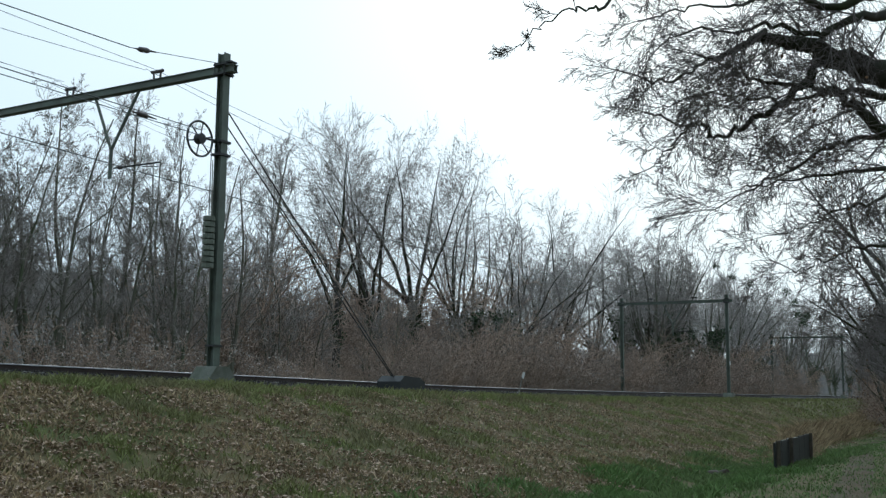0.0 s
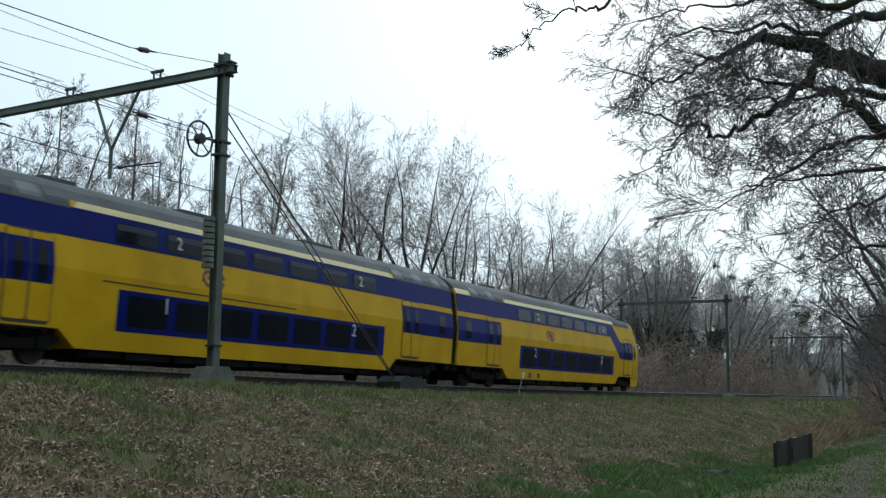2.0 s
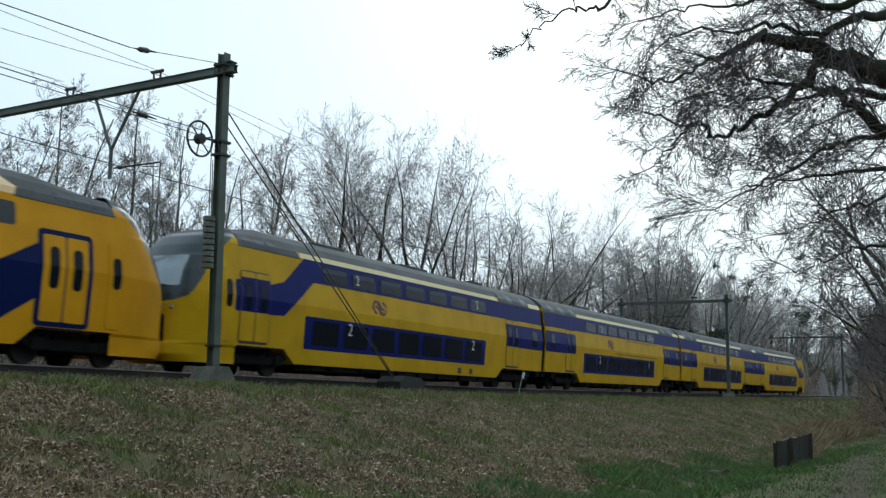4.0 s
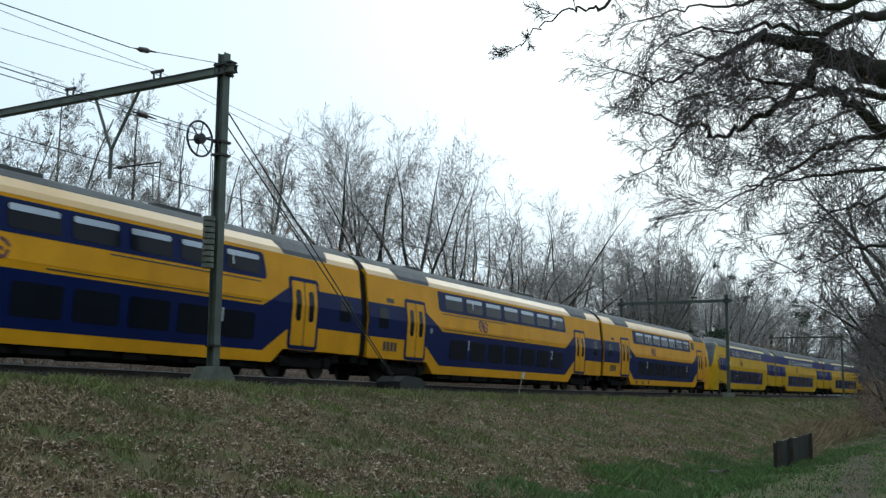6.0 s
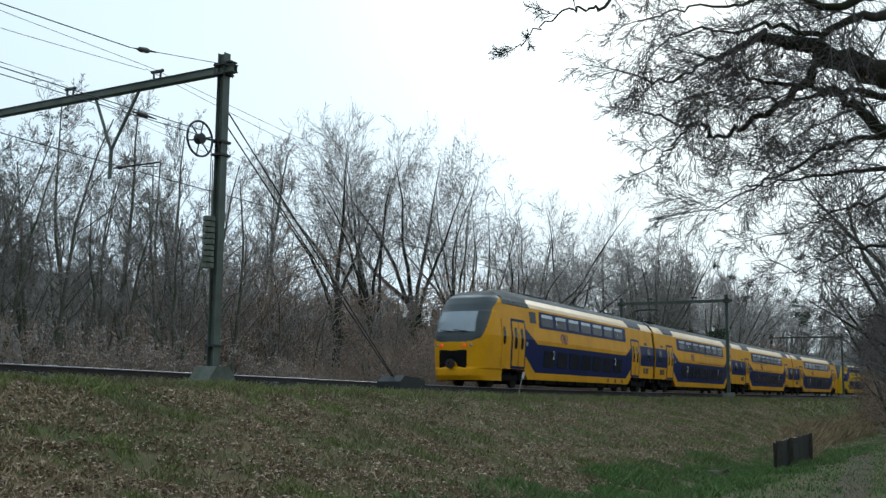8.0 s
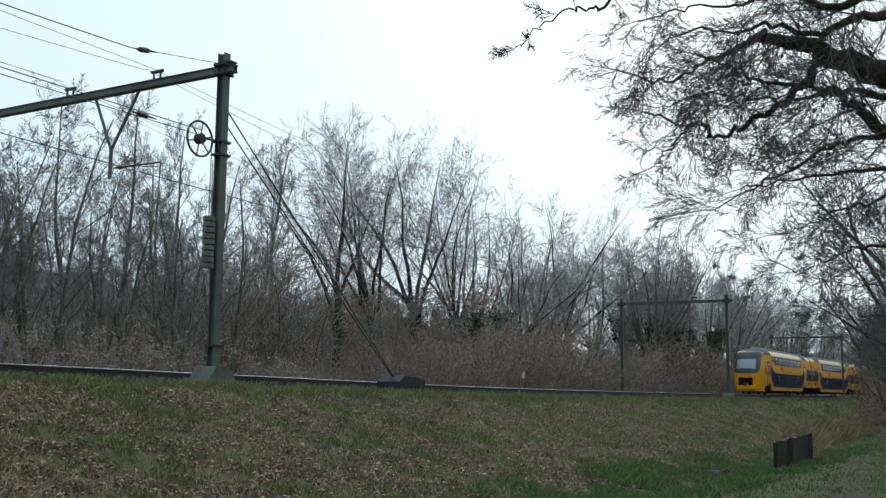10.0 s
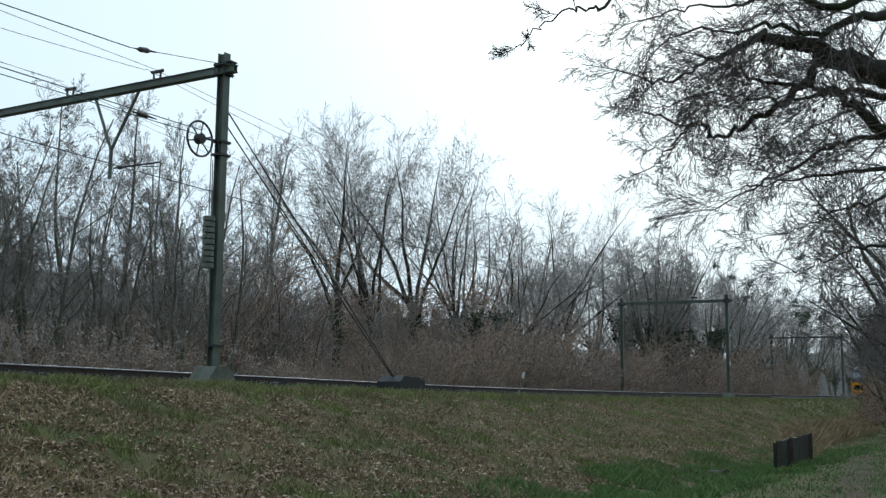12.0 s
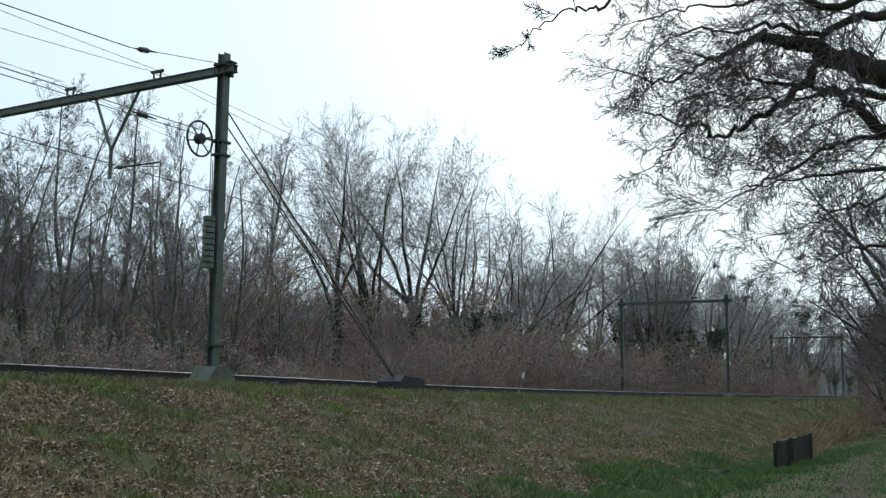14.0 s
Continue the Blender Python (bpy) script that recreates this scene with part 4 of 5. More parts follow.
M_LOGO = mat("dark_red_blue_logo", (0.13, 0.02, 0.04), 0.45, var=0.1)
M_INK = mat("dark_lettering", (0.05, 0.04, 0.03), 0.5, var=0.1)


def lamp_mat(name, color, power):
    m = mat(name, color, 0.3)
    b = m.node_tree.nodes["Principled BSDF"]
    b.inputs["Emission Color"].default_value = (*color, 1)
    b.inputs["Emission Strength"].default_value = power
    return m


M_TAIL = lamp_mat("glowing_red_tail_lamp", (0.9, 0.05, 0.02), 0.45)
M_LENS = mat("clear_lamp_lens", (0.45, 0.42, 0.36), 0.2, 0.2)

HALF = 13.57
SIDE = [(0.42, 1.27), (0.86, 1.30), (2.31, 1.40), (3.84, 1.25), (4.02, 1.17), (4.30, 0.93), (4.50, 0.62), (4.62, 0.3), (4.66, 0.0)]


def side_y(z):
    for (a, ya), (b, yb) in zip(SIDE, SIDE[1:]):
        if z <= b:
            return ya + (yb - ya) * (z - a) / (b - a)
    return 0.0


def clip(poly, z, above):
    out = []
    for (x0, z0), (x1, z1) in zip(poly, poly[1:] + poly[:1]):
        a, b = (z0 >= z) == above or z0 == z, (z1 >= z) == above or z1 == z
        if a:
            out.append((x0, z0))
        if a != b:
            t = (z - z0) / (z1 - z0)
            out.append((x0 + (x1 - x0) * t, z))
    return out


def skin(s, poly, sgn, lift=0.006, back=0.02, mi=0):
    """A thin plate that follows the coach side; poly in (x, z)."""
    for lo, hi in ((0.0, 0.86), (0.86, 2.31), (2.31, 3.84), (3.84, 4.02), (4.02, 4.30), (4.30, 4.50)):
        q = clip(clip(list(poly), lo, True), hi, False)
        if len(q) < 3 or max(p[1] for p in q) - min(p[1] for p in q) < 1e-4:
            continue
        n = len(q)
        vs = [(x, sgn * (side_y(z) + lift), z) for x, z in q] + [(x, sgn * (side_y(z) - back), z) for x, z in q]
        s.add(vs, [tuple(range(n)), tuple(range(n, 2 * n))[::-1]] + [(i, n + i, n + (i + 1) % n, (i + 1) % n) for i in range(n)], mi)


def rect(x0, x1, z0, z1, r=0.0, k=3):
    if r <= 0:
        return [(x0, z0), (x1, z0), (x1, z1), (x0, z1)]
    pts = []
    for cx, cz, a0 in ((x1 - r, z0 + r, -90), (x1 - r, z1 - r, 0), (x0 + r, z1 - r, 90), (x0 + r, z0 + r, 180)):
        for i in range(k + 1):
            a = radians(a0 + 90 * i / k)
            pts.append((cx + r * math.cos(a), cz + r * math.sin(a)))
    return pts


def plate(name, poly, material, parent, sgn, lift, label=""):
    s = Shape()
    skin(s, poly, sgn, lift)
    return part(name, s, material, parent, label)


def letter(text, x, z, size, material, parent, sgn, lift=0.016):
    cu = bpy.data.curves.new("figure", "FONT")
    cu.body, cu.size, cu.align_x, cu.align_y, cu.extrude = text, size, "CENTER", "CENTER", 0.003
    tmp = bpy.data.objects.new("figure", cu)
    me = bpy.data.meshes.new_from_object(tmp)
    bpy.data.objects.remove(tmp)
    me.materials.append(material)
    o = new("figure", me)
    slope = math.atan2(side_y(z + 0.2) - side_y(z - 0.2), 0.4)
    o.matrix_basis = Matrix.Translation((x, sgn * (side_y(z) + lift), z)) @ Matrix.Rotation(0 if sgn < 0 else math.pi, 4, "Z") @ Matrix.Rotation(math.pi / 2 + slope, 4, "X")
    o.parent = parent
    return o


def logo(x, z, parent, sgn, w=0.62):
    """A plain double arrow."""
    s = Shape()
    d, t = (1 if sgn < 0 else -1), 0.045

    def stroke(path):
        for (xa, za), (xb, zb) in zip(path, path[1:]):
            l = math.hypot(xb - xa, zb - za)
            nx, nz = -(zb - za) / l * t, (xb - xa) / l * t
            ex, ez = (xb - xa) / l * 0.02, (zb - za) / l * 0.02
            q = [(xa + nx - ex, za + nz - ez), (xa - nx - ex, za - nz - ez), (xb - nx + ex, zb - nz + ez), (xb + nx + ex, zb + nz + ez)]
            skin(s, [(x + d * w * px, z + w * pz) for px, pz in q], sgn, 0.012)

    stroke([(-0.5, -0.08), (-0.46, 0.1), (-0.34, 0.22), (-0.2, 0.22), (-0.08, 0.12), (0.1, -0.12), (0.22, -0.24), (0.36, -0.2), (0.46, -0.06)])
    stroke([(-0.46, 0.0), (-0.36, -0.16), (-0.24, -0.2)])
    stroke([(-0.28, 0.04), (-0.12, 0.0), (0.06, -0.24)])
    stroke([(-0.06, 0.22), (0.16, 0.0), (0.3, -0.04)])
    stroke([(0.24, 0.22), (0.4, 0.16), (0.5, 0.06)])
    part("emblem", s, M_LOGO, parent, "dark red double-arrow emblem")


def loft(s, stations, close=False, mi=0):
    """Skins rows of points that all have the same count."""
    k, n = len(s.v), len(stations[0])
    for row in stations:
        s.v.extend(row)
    for i in range(len(stations) - 1):
        for j in range(n - 1 + (1 if close else 0)):
            a, b = j, (j + 1) % n
            s.f.append((k + i * n + a, k + i * n + b, k + (i + 1) * n + b, k + (i + 1) * n + a))
            s.mi.append(mi)


def section(x, z_low, top=9.0, z_high=None):
    """The half-open outline of the coach at x, from the near skirt over the roof to the far skirt."""
    zs = [z_low] + [z for z, _ in SIDE if z > z_low + 0.01]
    left = [(x, -side_y(z), min(z, top)) for z in zs]
    right = [(x, side_y(z), min(z, top)) for z in zs[::-1][1:]]
    return left + right


def coach_shell(parent, x0, x1, mat_body):
    """Body with the skirt raised over the bogies, grey roof above it, ends closed."""
    body, roof = Shape(), Shape()
    cuts = [(x0, 0.86), (-8.55, 0.86), (-7.95, 0.42), (7.95, 0.42), (8.55, 0.86), (x1, 0.86)]
    zs = [0.86, 2.31, 3.84, 4.02]
    for sgn in (-1, 1):
        rows = [[(x, sgn * side_y(zl), zl)] + [(x, sgn * side_y(z), z) for z in zs[1:]] for x, zl in cuts]
        loft(body, rows)
    for x in (x0, x1):
        ring = [(x, -side_y(z), z) for z in zs] + [(x, side_y(z), z) for z in zs[::-1]]
        k = len(body.v)
        body.v.extend(ring)
        body.f.append(tuple(range(k, k + len(ring))))
        body.mi.append(0)
    fl = [(x, -1.26, zl) for x, zl in cuts], [(x, 1.26, zl) for x, zl in cuts]
    loft(body, [fl[0], fl[1]])
    part("body", body, mat_body, parent)
    zr = [4.02, 4.30, 4.50, 4.62, 4.66]
    drop = {x0: 1.0, x1: 0.55 if x1 < 12 else 1.0}
    rows = []
    for xx in (x0, 9.0, x1):
        d = drop.get(xx, 1.0)
        rows.append([(xx, -side_y(z), 4.02 + (z - 4.02) * d) for z in zr] + [(xx, side_y(z), 4.02 + (z - 4.02) * d) for z in zr[::-1][1:]])
    loft(roof, rows)
    for ring in (rows[0], rows[-1]):
        if ring:
            k = len(roof.v)
            roof.v.extend(ring)
            roof.f.append(tuple(range(k, k + len(ring))))
            roof.mi.append(0)
    part("roof", roof, M_ROOF, parent, "weathered grey roof", smooth=False)


def bogie(parent, x):
    b = Shape()
    for sgn in (-1, 1):
        b.prism([(-1.9, 0.62), (-1.6, 0.42), (-0.8, 0.34), (0.8, 0.34), (1.6, 0.42), (1.9, 0.62), (1.6, 0.72), (0.7, 0.58), (-0.7, 0.58), (-1.6, 0.72)], sgn * 1.06 - 0.09, sgn * 1.06 + 0.09, "y")
        for dx in (-1.3, 1.3):
            b.box(dx - 0.18, sgn * 1.12 - 0.1, 0.32, dx + 0.18, sgn * 1.12 + 0.1, 0.64, bevel=0.03)
            b.tube([(dx + 0.35, sgn * 1.1, 0.6), (dx + 0.35, sgn * 1.1, 0.95)], 0.07, 8)
    b.box(-0.6, -1.0, 0.3, 0.6, 1.0, 0.75)
    g = part("bogie", b, M_BLACK, parent, "black dusty bogie frame")
    g.location = (x, 0, 0)
    w = Shape()
    for sgn in (-1, 1):
        w.lathe([(-0.065, 0.05), (-0.06, 0.40), (-0.065, 0.46), (0.05, 0.455), (0.075, 0.49), (0.08, 0.05)], (0, sgn * 0.76, 0.46), (0, -sgn, 0), 20)
    w.tube([(0, -0.8, 0.46), (0, 0.8, 0.46)], 0.08, 8)
    me = w.mesh("wheelset", [M_WHEEL])
    for dx in (-1.3, 1.3):
        o = new("wheelset", me)
        o.location = (dx, 0, 0)
        o.parent = g


def underframe(parent, cab):
    u = Shape()
    u.box(-7.6, -1.1, 0.24, 7.6, 1.1, 0.43)
    rng = random.Random(9)
    x = -7.4
    while x < 7:
        w = rng.uniform(0.7, 1.8)
        u.box(x, -1.2, rng.uniform(0.2, 0.3), x + w, 1.2, 0.42, bevel=0.02)
        x += w + rng.uniform(0.1, 0.5)
    for sx in (-1,) if cab else (-1, 1):
        u.box(sx * 13.2 - 0.25, -1.15, 0.6, sx * 13.2 + 0.25, 1.15, 0.87)
        u.box(sx * 11.9 - 0.2, -1.18, 0.55, sx * 11.9 + 0.2, 1.18, 0.87)
    part("underframe", u, M_BLACK, parent, "sooty black underframe equipment")


def door(parent, xc, sgn, livery):
    """A pair of sliding leaves in its frame, with two narrow windows and a step."""
    if livery == 2:
        fr = plate("door_frame", rect(xc - 0.88, xc + 0.88, 0.88, 3.18, 0.14), M_NAVY, parent, sgn, 0.010)
        lm = M_ORANGE
    else:
        fr = plate("door_frame", rect(xc - 0.76, xc + 0.76, 0.92, 3.10, 0.14), M_INK, parent, sgn, 0.012)
        lm = M_YELLOW
    for k in (-1, 1):
        x0, x1 = sorted((xc + k * 0.03, xc + k * 0.72))
        leaf = plate("door_leaf", rect(x0, x1, 1.0, 3.05 if livery == 2 else 3.06, 0.06), lm, fr, sgn, 0.022)
        if livery == 1:
            plate("blue_panel", rect(x0, x1, 1.87, 2.89), M_BLUE, fr, sgn, 0.026)
        c = (x0 + x1) / 2
        plate("door_window", rect(c - 0.15, c + 0.15, 1.78 if livery == 2 else 1.9, 2.78, 0.12), M_TGLASS, fr, sgn, 0.032)
    st = Shape()
    st.box(xc - 0.75, sgn * 1.27 - 0.05, 0.80, xc + 0.75, sgn * 1.27 + 0.09, 0.86)
    part("door_step", st, M_BLACK, parent)


def windows(parent, x0, x1, z0, z1, n, sgn, upper, pane=None):
    pitch = (x1 - x0) / n
    for i in range(n):
        a, b = x0 + pitch * (i + 0.09), x0 + pitch * (i + 0.91)
        w = plate("window", rect(a, b, z0, z1, 0.1), M_TGLASS, parent, sgn, 0.018)
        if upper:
            # strip along the pane's top; M_SKYGLASS puts sky glare into its colour
            plate("upper_pane_strip", rect(a + 0.05, b - 0.05, z1 - 0.19, z1 - 0.03, 0.06), pane or M_SKYGLASS, w, sgn, 0.026)


def end_zone(parent, xa, xb, sgn):
    """Louvred grey equipment panels beside the lower roof at the coach end."""
    plate("roof_panel", [(xa, 3.80), (xb, 3.80), (xb, 4.42), (xa, 4.42)], M_ROOF, parent, sgn, 0.012, "grey roof equipment cover")
    n = max(3, round((xb - xa) / 0.8))
    for i in range(n):
        p = (xb - xa) / n
        plate("louvre", rect(xa + p * (i + 0.1), xa + p * (i + 0.9), 3.90, 4.24), M_LOUVRE if i % 2 else M_VENT, parent, sgn, 0.02)


def louvre_box(parent, xa, xb, sgn):
    """A dark louvred box let into the shoulder, its lower edge shorter than its upper."""
    plate("roof_panel", [(xa + 0.35, 3.86), (xb - 0.1, 3.86), (xb + 0.2, 4.34), (xa, 4.34)], M_ROOF, parent, sgn, 0.014, "grey roof equipment cover")
    p = (xb - xa - 0.5) / 3
    for i in range(3):
        plate("louvre", rect(xa + 0.35 + p * (i + 0.06), xa + 0.35 + p * (i + 0.94), 3.93, 4.26), M_LOUVRE, parent, sgn, 0.022)


def class_marks(parent, sgn, left, right, z_low, z_high, lines, upper=True):
    """The class figures at both ends and the dark lines along the first-class part; left and right as one faces the side."""
    m = -sgn
    for fig, x in ((left, -4.7), (right, 5.3)):
        letter(fig, x * m, z_low, 0.6, M_LETTER, parent, sgn)
        letter(fig if upper else "2", (x + 0.5) * m, z_high, 0.5, M_LETTER, parent, sgn, 0.034)
    for fig, x0, x1 in ((left, -7.2, -0.6), (right, 0.6, 7.2)):
        if fig == "1":
            for z, reach in zip(lines, (0.0, 2.2) if len(lines) > 1 else (2.2,)):
                a, b = sorted((x0 * m, x1 * m))
                if x0 < 0:
                    b = b + reach if m > 0 else b
                    a = a - reach if m < 0 else a
                else:
                    a = a - reach if m > 0 else a
                    b = b + reach if m < 0 else b
                plate("first_class_line", rect(a, b, z, z + 0.035), M_INK, parent, sgn, 0.012)


def liv_two(parent, cab, left="2", right="2"):
    """Older livery: blue lower deck that steps up to the doors, yellow doors, sky sheen painted pale on the shoulder.
    """
    xd = 9.3 if cab else 9.62
    for sgn in (-1, 1):
        m = -sgn
        lo = [(-8.85, 1.55), (-7.45, 0.76), (xd - 2.2, 0.76), (xd - 0.8, 1.55), (xd - 0.8, 2.85), (xd - 2.35, 2.12), (-7.3, 2.12), (-8.85, 2.85)]
        plate("blue_band", lo, M_NAVY, parent, sgn, 0.006, "deep blue lower-deck band")
        plate("blue_band", rect(-13.3, -10.4, 1.62, 2.84), M_NAVY, parent, sgn, 0.006)
        if not cab:
            plate("blue_band", rect(10.4, 13.3, 1.62, 2.84), M_NAVY, parent, sgn, 0.006)
        x1 = 6.6 if cab else 7.5
        band = [(-7.5, 3.02), (-7.35, 2.93), (x1 - 0.05, 2.93), (x1 + 0.02, 3.05), (x1 - 0.1, 3.66), (x1 - 0.2, 3.74), (-7.55, 3.74)]
        up = plate("window_band", band, M_NAVY, parent, sgn, 0.008, "blue upper-deck window band")
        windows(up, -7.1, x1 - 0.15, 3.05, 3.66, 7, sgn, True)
        windows(parent, -6.7, x1 - 0.4, 1.05, 1.85, 7, sgn, False)
        plate("shoulder_sheen", [(-13.28, 3.84), (x1 + 1.6 if cab else 13.28, 3.84), (x1 + 0.9 if cab else 13.28, 4.27), (-13.28, 4.27)], M_PEACH, parent, sgn, 0.006, "pale orange sky sheen painted along the shoulder")
        louvre_box(parent, -11.2, -8.2, sgn)
        if not cab:
            louvre_box(parent, 8.2, 11.2, sgn)
        else:
            plate("air_intake", rect(x1 + 0.35, x1 + 1.15, 3.12, 3.66, 0.08), M_LOUVRE, parent, sgn, 0.012, "small dark grille beside the window band")
        door(parent, -9.3 if cab else -9.62, sgn, 2)
        door(parent, xd, sgn, 2)
        class_marks(parent, sgn, left, right, 1.66, 3.36, (2.82, 2.2))
        logo(-3.2 * m, 2.56, parent, sgn, 0.95)
        for x in (-12.2, 12.2) if not cab else (-12.2,):
            plate("service_window", rect(x - 0.35, x + 0.35, 1.95, 2.7, 0.05), M_TGLASS, parent, sgn, 0.014)
        plate("display", rect(-11.9, -11.35, 2.92, 3.08), M_INK, parent, sgn, 0.014, "small dark destination display")
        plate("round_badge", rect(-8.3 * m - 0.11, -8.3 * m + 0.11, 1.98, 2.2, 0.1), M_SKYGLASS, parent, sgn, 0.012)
        for k in range(3):
            plate("vent_flap", rect(-6.9 + k * 1.3, -6.65 + k * 1.3, 0.5, 0.68), M_INK, parent, sgn, 0.01) if cab else None
        bars = Shape()
        xb = -12.15 if m > 0 or cab else 11.05
        for k in range(4):
            skin(bars, rect(xb + k * 0.28, xb + k * 0.28 + 0.2, 1.15, 1.48), sgn, 0.012)
        part("lettering_bars", bars, M_INK, parent)


def liv_one(parent, cab, left="2", right="2"):
    """Newer livery: blue upper band, dark blue lower window field, blue door boxes."""
    xd = 10.2 if cab else 9.62
    for sgn in (-1, 1):
        xe = 7.3 if cab else 13.3
        if cab:
            top = [(-13.3, 3.10), (7.0, 3.10), (8.7, 1.88), (9.45, 1.88), (9.45, 2.78), (8.7, 2.95), (7.5, 3.84), (-13.3, 3.84)]
        else:
            top = rect(-13.3, 13.3, 3.10, 3.84)
        up = plate("blue_band", top, M_BLUE, parent, sgn, 0.006, "deep blue upper-deck band")
        x1 = 6.6 if cab else 7.1
        windows(up, -6.9, x1, 3.18, 3.70, 7, sgn, True, M_TINTED)
        plate("cream_strip", [(-8.2, 3.845), (x1 + 1.2, 3.845), (x1 + 1.0, 4.02), (-8.0, 4.02)], M_CREAM, parent, sgn, 0.008, "pale yellow strip under the roof")
        lo = plate("window_field", rect(-6.6, 7.5, 0.92, 1.98, 0.06), M_BLUE, parent, sgn, 0.008, "dark blue lower-deck window field")
        windows(lo, -6.4, 7.2, 1.06, 1.86, 7, sgn, False)
        plate("door_box", rect(-13.3, -8.85, 1.86, 2.90, 0.1), M_BLUE, parent, sgn, 0.006)
        plate("door_box", rect(9.0 if cab else 8.85, 11.2 if cab else 13.3, 1.86, 2.80 if cab else 2.90, 0.1), M_BLUE, parent, sgn, 0.007)
        plate("cream_strip", rect(-13.28, -11.9, 3.85, 4.06), M_CREAM, parent, sgn, 0.008)
        for xa, xb in ((-11.8, -8.3),) + (() if cab else ((8.4, 13.28),)):
            end_zone(parent, xa, xb, sgn)
        door(parent, -9.62, sgn, 1)
        door(parent, xd, sgn, 1)
        class_marks(parent, sgn, left, right, 1.68, 3.44, (2.98, 2.12) if right == "1" else (2.12,), right == "1")
        logo(-2.7 * (-sgn), 2.62, parent, sgn, 0.98)
        for x in (-12.3, 12.3) if not cab else (-12.3,):
            plate("service_window", rect(x - 0.28, x + 0.28, 2.0, 2.75, 0.1), M_TGLASS, parent, sgn, 0.014)
        for a in (-5.4, -4.3):
            plate("vent_flap", rect(a, a + 0.3, 0.5, 0.72), M_INK, parent, sgn, 0.01) if cab else None


def cab_x(z):
    """How far the cab reaches forward at a height."""
    return float(np.interp(z, [0.30, 0.5, 0.78, 0.86, 1.9, 2.2, 2.9, 3.3, 3.7, 4.0, 4.2, 4.36], [13.45, 13.66, 13.64, 13.54, 13.50, 13.44, 13.16, 12.86, 12.5, 12.15, 11.7, 11.1]))


def nose(parent, tail, xc, paint):
    """The cab: a rounded yellow front with a dark mask and a raked windscreen."""
    s = Shape()
    x0 = 11.0
    rows, cols = 116, 121
    zz = np.linspace(0.30, 4.36, rows)
    grid = []
    for z in zz:
        f = cab_x(z)
        w = side_y(max(0.42, float(z))) * (0.97 if z < 0.8 else 1.0)
        row = []
        for a in np.linspace(-math.pi / 2, math.pi / 2, cols):
            c, sn = math.cos(a), math.sin(a)
            pw = 0.52 if z < 3.4 else 0.62
            row.append((x0 + (f - x0) * abs(c) ** pw, w * math.copysign(abs(sn) ** 0.72, sn), float(z)))
        grid.append(row)
    for row in grid:
        s.v.extend(row)
    for i in range(rows - 1):
        for j in range(cols - 1):
            z = (zz[i] + zz[i + 1]) / 2
            x = (grid[i][j][0] + grid[i][j + 1][0]) / 2
            reach = float(np.interp(z, [1.92, 2.0, 2.15, 2.5, 3.0, 3.5, 3.9, 4.15], [13.6, 13.3, 13.0, 12.7, 12.35, 11.95, 11.4, 10.9]))
            m = 1 if z > 1.92 and x > reach else 0
            if z > 4.15:
                m = 2
            s.f.append((i * cols + j, i * cols + j + 1, (i + 1) * cols + j + 1, (i + 1) * cols + j))
            s.mi.append(m)
    top = [p for p in grid[-1]]
    b = len(s.v)
    s.v.extend(top)
    s.f.append(tuple(range(b, b + len(top))))
    s.mi.append(2)
    o = part("cab_front", s, [paint, M_MASK, M_ROOF], parent, "rounded yellow cab front with dark mask", smooth=True)
    ws = Shape()
    ws_rows = []
    for z in np.linspace(2.42, 3.34, 8):
        f = cab_x(z)
        w = 0.92 - 0.06 * (z - 2.4)
        sw = side_y(float(z))
        ws_rows.append([(x0 + (f - x0) * math.sqrt(max(0.0, 1 - (abs(y) / sw) ** (2 / 0.72))) ** 0.52 + 0.025, float(y), float(z)) for y in np.linspace(-w, w, 13)])
    loft(ws, ws_rows)
    part("windscreen", ws, M_SCREEN, o, "raked windscreen reflecting the sky", smooth=True)
    wp = Shape()
    for y0, y1 in ((0.65, 0.0), (-0.1, -0.65)):
        wp.tube([(13.40, y0, 2.42), (13.40, y1, 2.50)], 0.018, 5)
    part("wiper", wp, M_INK, o)
    pocket = Shape()
    pocket.box(13.2, -0.66, 0.80, 13.53, 0.66, 1.62, bevel=0.09)
    part("coupler_pocket", pocket, M_BLACK, o, "black coupler opening")
    cp = Shape()
    cp.lathe([(0, 0.14), (0.25, 0.14), (0.27, 0.2), (0.4, 0.2), (0.42, 0.05)], (13.4, 0, 1.0), (1, 0, 0), 12)
    part("coupler", cp, M_WHEEL, o)
    for y, mt in ((-0.8, M_LENS), (-0.55, M_TAIL if tail else M_LENS), (0.55, M_TAIL if tail else M_LENS), (0.8, M_LENS)):
        l = Shape()
        l.lathe([(0, 0.07), (0.03, 0.065), (0.045, 0.03), (0.05, 0.0)], (13.46 if abs(y) < 0.6 else 13.32, y, 1.80), (1, 0, 0), 12)
        part("tail_lamp" if mt is M_TAIL else "headlamp", l, mt, o)
    for sgn in (-1, 1):
        d = plate("cab_door", rect(xc - 0.27, xc + 0.27, 0.95, 3.1, 0.06), paint, parent, sgn, 0.024)
        plate("cab_window", rect(xc - 0.13, xc + 0.15, 1.95, 2.75, 0.12), M_TGLASS, d, sgn, 0.034)
        plate("roof_panel", [(7.7, 3.80), (11.0, 3.80), (10.9, 4.20), (8.0, 4.30)], M_ROOF, parent, sgn, 0.012)
        for k in range(3):
            plate("louvre", rect(9.0 + k * 0.6, 9.5 + k * 0.6, 3.90, 4.14), M_LOUVRE, parent, sgn, 0.02)


